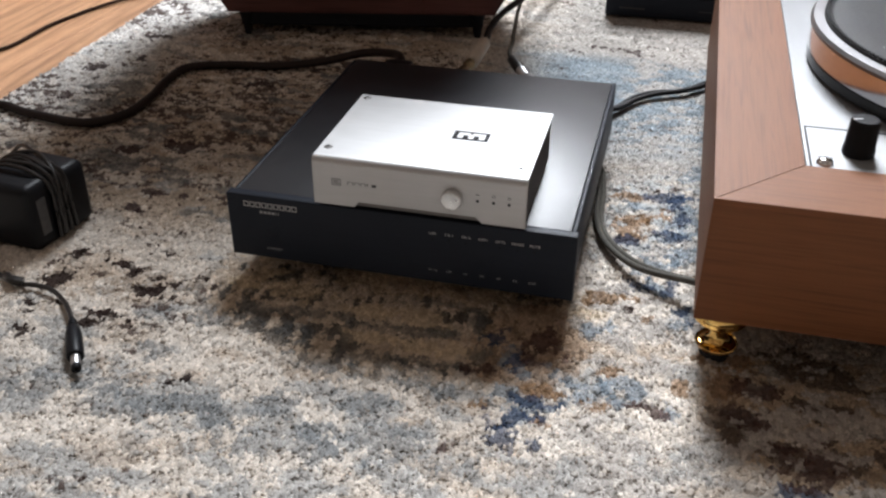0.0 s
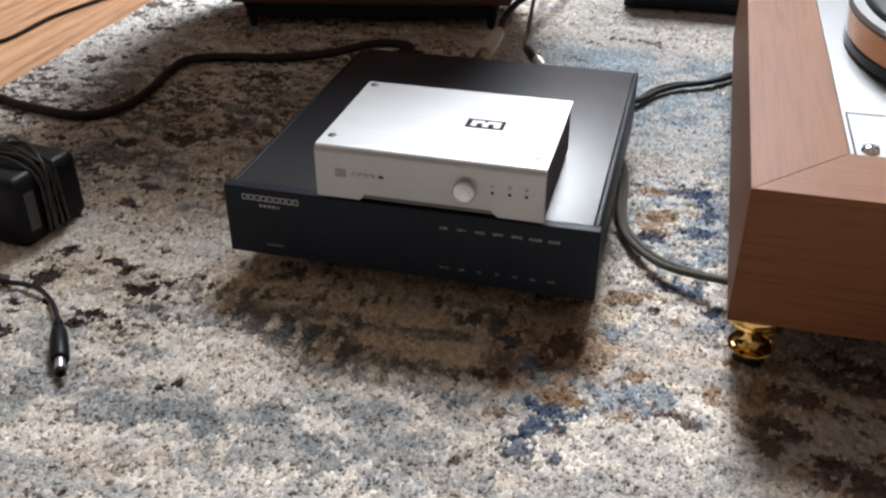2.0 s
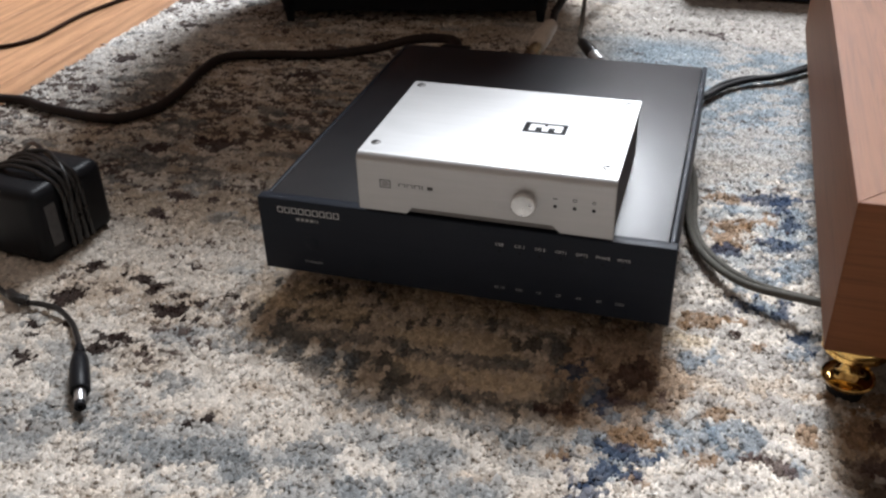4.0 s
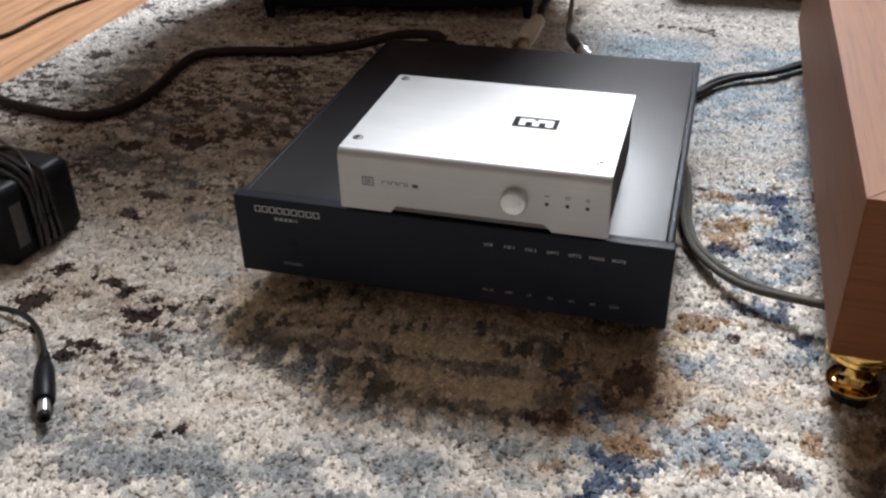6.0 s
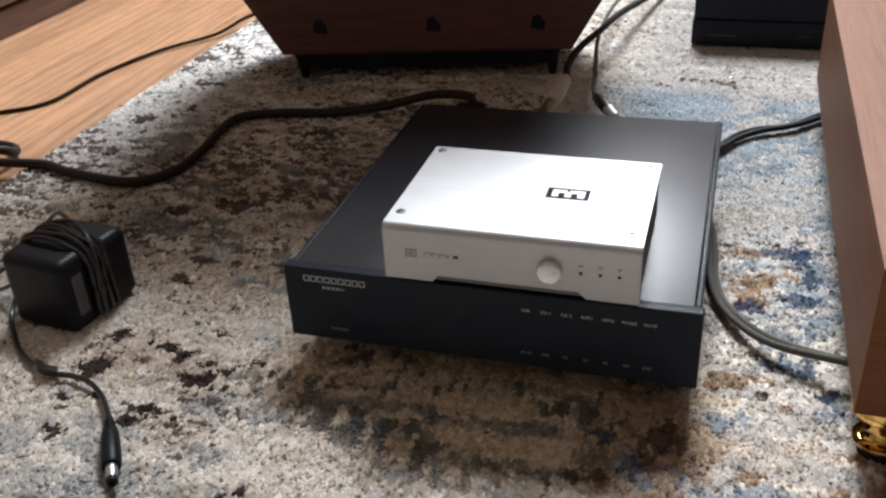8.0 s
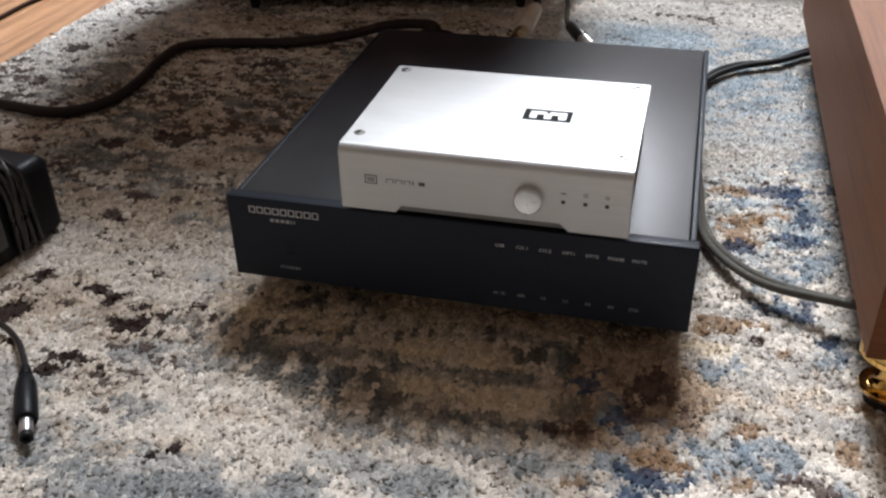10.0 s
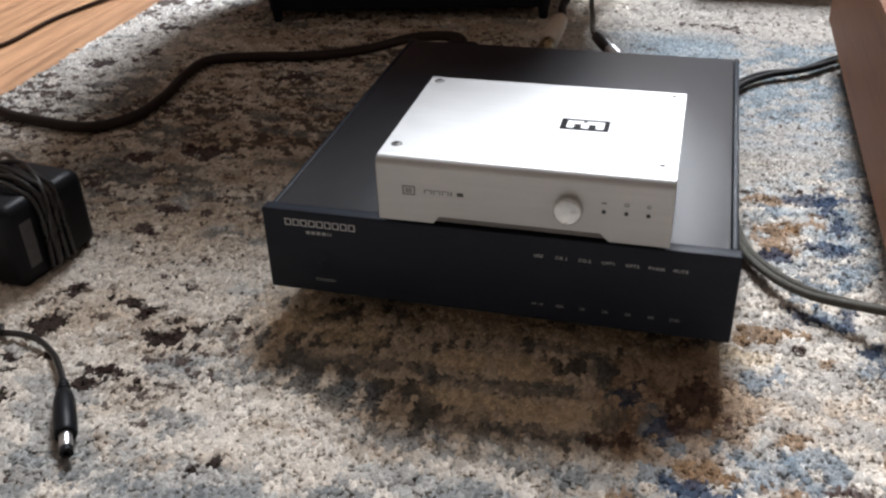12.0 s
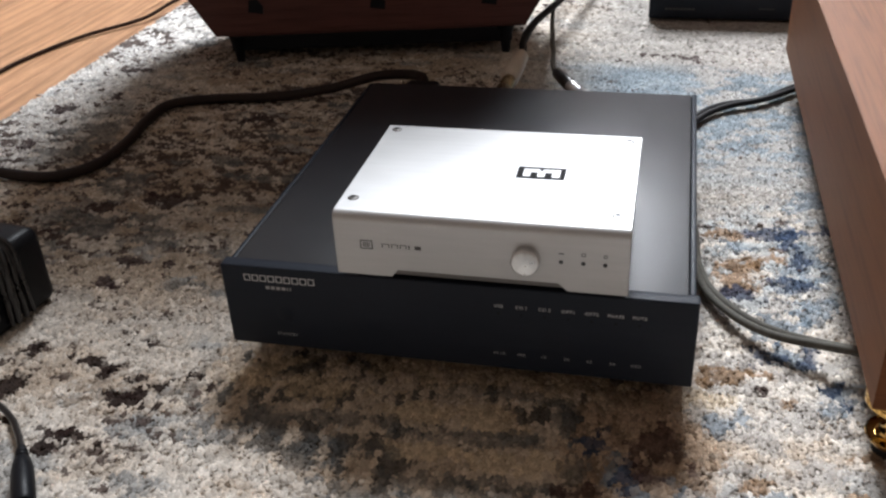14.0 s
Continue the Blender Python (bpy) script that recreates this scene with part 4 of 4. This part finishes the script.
# ---------------------------------------------------------------- black component beyond the turntable
def hifi_component():
    t = thing("hifi_component", (0.0665, 0.578, 0), "black stacked hi-fi component standing on the rug", "audio device")
    part("lower_case", box(0.0, 0.340, 0.006, 0.28, 0.0035, 0.0262, 0.0012), BLACK_PLASTIC, t)
    lower = part("lower_fascia", box(0.0, 0.340, 0.0, 0.0058, 0.0025, 0.0265, 0.0010), BLACK_PANEL, t, "matt black front strip", True)
    upper = part("upper_fascia", box(0.001, 0.339, 0.0015, 0.0070, 0.0275, 0.062, 0.0010), BLACK_PANEL, t, "matt black front strip", True)
    part("upper_case", box(0.001, 0.339, 0.0072, 0.28, 0.0270, 0.061, 0.0012), BLACK_PLASTIC, t)
    for k in range(8):
        part("printed_bar", box(0.0150 + k * 0.0035, 0.0178 + k * 0.0035, -0.0001, 0.001, 0.0108, 0.0126), PRINT_MID, lower, "small grey printed bar")
    part("printed_bar", box(0.100, 0.114, -0.0001, 0.001, 0.0128, 0.0136), PRINT_MID, lower, "small grey printed bar")
    part("red_strip", box(0.011, 0.036, 0.0014, 0.003, 0.0470, 0.0492), RED_PRINT, upper, "dull red printed strip")
    for x in (0.03, 0.31):
        for y in (0.03, 0.25):
            part("foot", lathe([(0.010, -0.003), (0.010, 0.0036)], (x, y, 0), seg=20), RUBBER, t)
    return t


hifi_component()


# ---------------------------------------------------------------- plug-in power supply with wound cord
def power_adapter():
    t = thing("power_adapter", pose(-0.2630, 0.0190, 0, 0, 0, -7), "black plug-in power supply with its cord wound round it", "power adapter")
    part("front_half", box(-0.0235, 0.0235, -0.0270, 0.0040, -0.001, 0.0470, 0.0062, 4), BLACK_PLASTIC, t, "black moulded plastic half", True)
    part("back_half", box(-0.0250, 0.0255, 0.0042, 0.0290, 0.0, 0.0462, 0.0065, 4), BLACK_PLASTIC, t, "black moulded plastic half", True)
    part("rating_label", box(0.0236, 0.0239, -0.0200, -0.0120, 0.0100, 0.0360), LABEL_GREY, t, "worn grey label")
    r = random.Random(4)
    for k in range(6):
        y, s = -0.0085 + k * 0.0032, 0.0012 + 0.0012 * (k % 2)
        a, b, top = -0.0245 - s * 0.5, 0.0250 + s * 0.5, 0.0480 + s
        w = [r.uniform(-0.0022, 0.0022) for _ in range(10)]
        loop = [(a, y + w[0], 0.006), (a - 0.001, y + w[1], 0.024), (a + 0.002, y + w[2], top - 0.006), (a + 0.013, y + w[3] + 0.002, top + 0.0012), (0.0, y + w[4] + 0.003, top + 0.0022), (b - 0.013, y + w[5] + 0.001, top + 0.0008), (b - 0.0015, y + w[6], top - 0.007), (b + 0.001, y + w[7], 0.024), (b, y + w[8], 0.004)]
        part("cord_turn", tube(loop, 0.00140, 8, 6), CORD_BLACK, t, "", True)
    # loose ends of the cord, one to the plug and one bight on the rug
    inv = t.matrix_world.inverted()
    flow = [(-0.287, 0.020, 0.020), (-0.2965, 0.010, 0.010), (-0.293, -0.004, 0.003), (-0.2790, -0.0200, 0.0022), (-0.2620, -0.0350, 0.0022), (-0.2380, -0.0470, 0.0022), (-0.2200, -0.0480, 0.0035), (-0.2075, -0.0500, 0.0035), (-0.1945, -0.0575, 0.0030), (-0.1835, -0.0680, 0.0045), (-0.1735, -0.0790, 0.0060)]
    part("cord", tube([inv @ Vector(p) for p in flow], 0.0016, 8, 8), CORD_BLACK, t, smooth=True)
    bight = [(-0.290, 0.018, 0.018), (-0.302, 0.012, 0.014), (-0.322, 0.018, 0.004), (-0.336, 0.034, 0.0025), (-0.326, 0.052, 0.010), (-0.303, 0.056, 0.034), (-0.283, 0.046, 0.0485), (-0.262, 0.032, 0.0510), (-0.246, 0.022, 0.0500), (-0.2365, 0.014, 0.0400), (-0.2355, 0.010, 0.0200)]
    part("cord", tube([inv @ Vector(p) for p in bight], 0.00140, 8, 8), CORD_BLACK, t, smooth=True)
    tie = [(-0.243, -0.0440, 0.004), (-0.236, -0.0490, 0.006), (-0.229, -0.0475, 0.004)]
    part("cord_tie", tube([inv @ Vector(p) for p in tie], 0.0030, 8, 6), CORD_BLACK, t, smooth=True)
    d = (Vector((-0.1474, -0.1167, 0.0050)) - Vector((-0.1729, -0.0801, 0.0062)))
    turn = d.to_track_quat("Z", "Y").to_matrix().to_4x4()
    L = d.length
    body = lathe([(0.0020, -0.003), (0.0026, 0.000), (0.0026, 0.0012), (0.0022, 0.0016), (0.0029, 0.0024), (0.0029, 0.0034), (0.0025, 0.0038), (0.0036, 0.0055), (0.0046, 0.012), (0.0049, 0.020), (0.0049, L - 0.0125), (0.0044, L - 0.0115)], (0, 0, 0), seg=24)
    bmesh.ops.transform(body, matrix=inv @ Matrix.Translation((-0.1729, -0.0801, 0.0062)) @ turn, verts=body.verts)
    plug = part("barrel_plug", body, BLACK_PLASTIC, t, "black moulded barrel plug", True)
    tip = lathe([(0.00275, L - 0.0120), (0.00275, L - 0.0035), (0.0026, L - 0.0032)], seg=24)
    bmesh.ops.transform(tip, matrix=inv @ Matrix.Translation((-0.1729, -0.0801, 0.0062)) @ turn, verts=tip.verts)
    part("metal_sleeve", tip, NICKEL, plug, "bright nickel sleeve", True)
    end = lathe([(0.00275, L - 0.0031), (0.00275, L - 0.0004), (0.0014, L - 0.0003), (0.0012, L - 0.002)], seg=24)
    bmesh.ops.transform(end, matrix=inv @ Matrix.Translation((-0.1729, -0.0801, 0.0062)) @ turn, verts=end.verts)
    part("insulating_ring", end, BLACK_PLASTIC, plug, "black ring at the tip", True)
    return t


power_adapter()


# ---------------------------------------------------------------- cords and cables
def cord(name, points, radius, mat, label, category="cable", seg=12, flat=1.0):
    ob = part(name, tube(points, radius, seg, 12, flat), mat, None, smooth=True)
    return tagged(ob, label, category)


mains = thing("mains_lead", (0, 0, 0), "thick black-brown mains cord snaking over the rug", "cable")
part("cord", tube([(-0.62, 0.165, 0.001), (-0.53, 0.180, 0.000), (-0.4663, 0.1852, 0.0035), (-0.4150, 0.1900, 0.0040), (-0.3830, 0.1800, 0.0045), (-0.3250, 0.1740, 0.0045), (-0.3010, 0.1980, 0.0045), (-0.2980, 0.2370, 0.0045), (-0.3030, 0.2750, 0.0045), (-0.3000, 0.3110, 0.0045), (-0.2634, 0.3273, 0.0045), (-0.2190, 0.3350, 0.0050), (-0.1780, 0.3480, 0.0085), (-0.1380, 0.3530, 0.0190), (-0.1050, 0.3380, 0.0270), (-0.0890, 0.3130, 0.0330), (-0.0830, 0.2850, 0.0350)], 0.0039, 14, 12), CORD_BROWN, mains, smooth=True)
part("connector", box(-0.0930, -0.0680, 0.2410, 0.2860, 0.0250, 0.0440, 0.004), BLACK_PLASTIC, mains, "black moulded mains connector", True)
cord("loose_cord", [(-0.66, 0.238, -0.0035), (-0.56, 0.240, -0.0035), (-0.505, 0.2330, -0.0030), (-0.4790, 0.2300, -0.0030), (-0.4620, 0.2130, 0.0010), (-0.4640, 0.1950, 0.0100), (-0.4850, 0.1750, 0.0040), (-0.56, 0.150, -0.0030), (-0.66, 0.130, -0.0035)], 0.0038, CORD_BROWN, "looped brown-black cord at the rug's edge")
cord("thin_cord", [(-0.72, 0.20, FLOOR_Z + 0.0022), (-0.62, 0.262, FLOOR_Z + 0.0022), (-0.5627, 0.2977, FLOOR_Z + 0.0022), (-0.5212, 0.3350, FLOOR_Z + 0.0022), (-0.5169, 0.4178, FLOOR_Z + 0.0022), (-0.4950, 0.4938, FLOOR_Z + 0.0030), (-0.4573, 0.5547, FLOOR_Z + 0.0045), (-0.4400, 0.610, 0.0025), (-0.400, 0.700, 0.0025), (-0.300, 0.760, 0.0025)], 0.0019, CORD_TAN, "thin dark cord lying across the oak floor", seg=10)


def twin_cable(name, points, radius, mat, label):
    """Two insulated conductors side by side."""
    t = thing(name, (0, 0, 0), label, "cable")
    line = [Vector(p) for p in points]
    for s in (-1, 1):
        moved = []
        for k, p in enumerate(line):
            d = line[min(k + 1, len(line) - 1)] - line[max(k - 1, 0)]
            moved.append(p + s * radius * 0.70 * d.cross(Vector((0, 0, 1))).normalized() + Vector((0, 0, 0.0006 * s * math.sin(k * 2.0))))
        part("conductor", tube(moved, radius, 12, 12), mat, t, smooth=True)
    return t


twin_cable("speaker_cable", [(0.060, 0.235, 0.006), (0.088, 0.225, 0.006), (0.1030, 0.195, 0.0055), (0.1085, 0.160, 0.005), (0.1110, 0.1230, 0.0050), (0.1200, 0.0905, 0.0060), (0.1430, 0.0600, 0.0090), (0.1790, 0.0440, 0.0130), (0.230, 0.045, 0.0080), (0.300, 0.070, 0.0040)], 0.0021, CORD_GREY, "grey twin cable curving over the rug under the turntable")
twin_cable("signal_cable", [(0.070, 0.275, 0.020), (0.100, 0.310, 0.006), (0.1180, 0.3420, 0.0048), (0.1350, 0.3590, 0.0048), (0.1590, 0.3720, 0.0048), (0.1850, 0.3990, 0.0048), (0.230, 0.440, 0.0048), (0.300, 0.520, 0.0048)], 0.0023, CORD_MATT, "pair of black signal cables on the rug")


def interconnect(socket_x, swing, long, points, collar_mat, barrel_mat, barrel_label, label, radius, mat, fat=1.0):
    t = thing("interconnect", (0, 0, 0), label, "cable")
    back = Euler((radians(-90), 0, 0)).to_matrix().to_4x4()
    tilt = pose(socket_x, 0.2450, 0.0395, 0, 0, swing) @ back
    c = 0.056
    plug = part("plug", lathe([(0.0050 * fat, c), (0.0066 * fat, c + 0.002), (0.0066 * fat, c + long * 0.5), (0.0058 * fat, c + long * 0.9), (0.0040 * fat, c + long)], (0, 0, 0), tilt, 24), barrel_mat, t, barrel_label, True)
    part("collar", lathe([(0.0050, 0.000), (0.0058, 0.0015), (0.0058, 0.034), (0.0048, 0.036), (0.0050, 0.0375), (0.0040, 0.0400), (0.0050, 0.0425), (0.0040, 0.0450), (0.0050, 0.0475), (0.0040, 0.0500), (0.0050, 0.0525), (0.0046, c - 0.0005)], (0, 0, 0), tilt, 24), collar_mat, plug, "ribbed metal collar", True)
    part("cord", tube(points, radius, 12, 12), mat, t, smooth=True)
    return t


interconnect(-0.0235, -1.0, 0.056, [(-0.0215, 0.350, 0.0395), (-0.0225, 0.368, 0.0385), (-0.0264, 0.400, 0.0365), (-0.0235, 0.440, 0.0385), (-0.0120, 0.500, 0.0380), (-0.0055, 0.560, 0.0340), (0.006, 0.650, 0.0220), (0.03, 0.80, 0.0045)], GOLD_DULL, PLUG_WHITE, "cream plug barrel", "black interconnect with a cream plug behind the converter", 0.0032, CORD_MATT)
interconnect(0.0480, 27.0, 0.030, [(0.0100, 0.3195, 0.0395), (0.0078, 0.3245, 0.0395), (0.0044, 0.3400, 0.0390), (0.0000, 0.378, 0.0350), (-0.0060, 0.420, 0.0315), (-0.0170, 0.520, 0.0280), (-0.018, 0.66, 0.0200), (0.00, 0.80, 0.0035)], NICKEL, CORD_BLACK, "black rubber plug boot", "thin grey interconnect with a bright metal plug", 0.0019, CORD_GREY, 0.72)


# ---------------------------------------------------------------- dark cabinet at the far side of the bare floor
def low_cabinet():
    t = thing("low_cabinet", (-0.712, 0.15, FLOOR_Z), "dark-stained wooden cabinet standing on the oak floor", "cabinet")
    part("body", box(-0.42, -0.018, 0.0, 1.30, 0.03, 0.70, 0.003), DARK_WOOD, t)
    part("plinth", box(-0.40, -0.004, 0.01, 1.29, 0.0, 0.032, 0.002), DARK_WOOD, t)
    for k in range(3):
        y = 0.012 + k * 0.427
        door = part("door", box(-0.0175, 0.0, y, y + 0.418, 0.036, 0.69, 0.002), DARK_WOOD, t)
        part("handle", lathe([(0.006, 0.0), (0.005, 0.012), (0.011, 0.018), (0.009, 0.024)], (0.0, y + 0.38, 0.42), Euler((0, radians(90), 0)).to_matrix().to_4x4(), 20), BRASS, door, smooth=True)
    return t


low_cabinet()


# ---------------------------------------------------------------- floor planks
prng = random.Random(11)
plank_meshes = {}


def plank_mesh(length):
    if length not in plank_meshes:
        bm = box(-0.0284, 0.0284, 0.0, length, -0.0115, 0.0, 0.00012, 1)
        me = bpy.data.meshes.new("plank")
        bm.to_mesh(me)
        bm.free()
        me.materials.append(OAK)
        plank_meshes[length] = me
    return plank_meshes[length]


x = -0.3920
while x > RX0 + 0.03:
    y = RY0 + 0.01 + prng.uniform(-0.4, 0.0)
    while y < RY1:
        length = prng.choice((0.55, 0.75, 0.95, 1.2))
        if y < RY0:
            length, y = round(length + y - RY0, 2), RY0
        length = min(length, round(RY1 - y - 0.001, 2))
        if length < 0.05:
            break
        ob = new("plank", plank_mesh(length))
        ob.parent = floor
        ob.location = (x, y, FLOOR_Z)
        y += length + 0.0006
    x -= 0.0572
structure("floor_under_rug", box(-0.363, RX1, RY0, RY1, FLOOR_Z - 0.0118, FLOOR_Z - 0.0008), OAK, "oak strip floor under the rug", "floor")
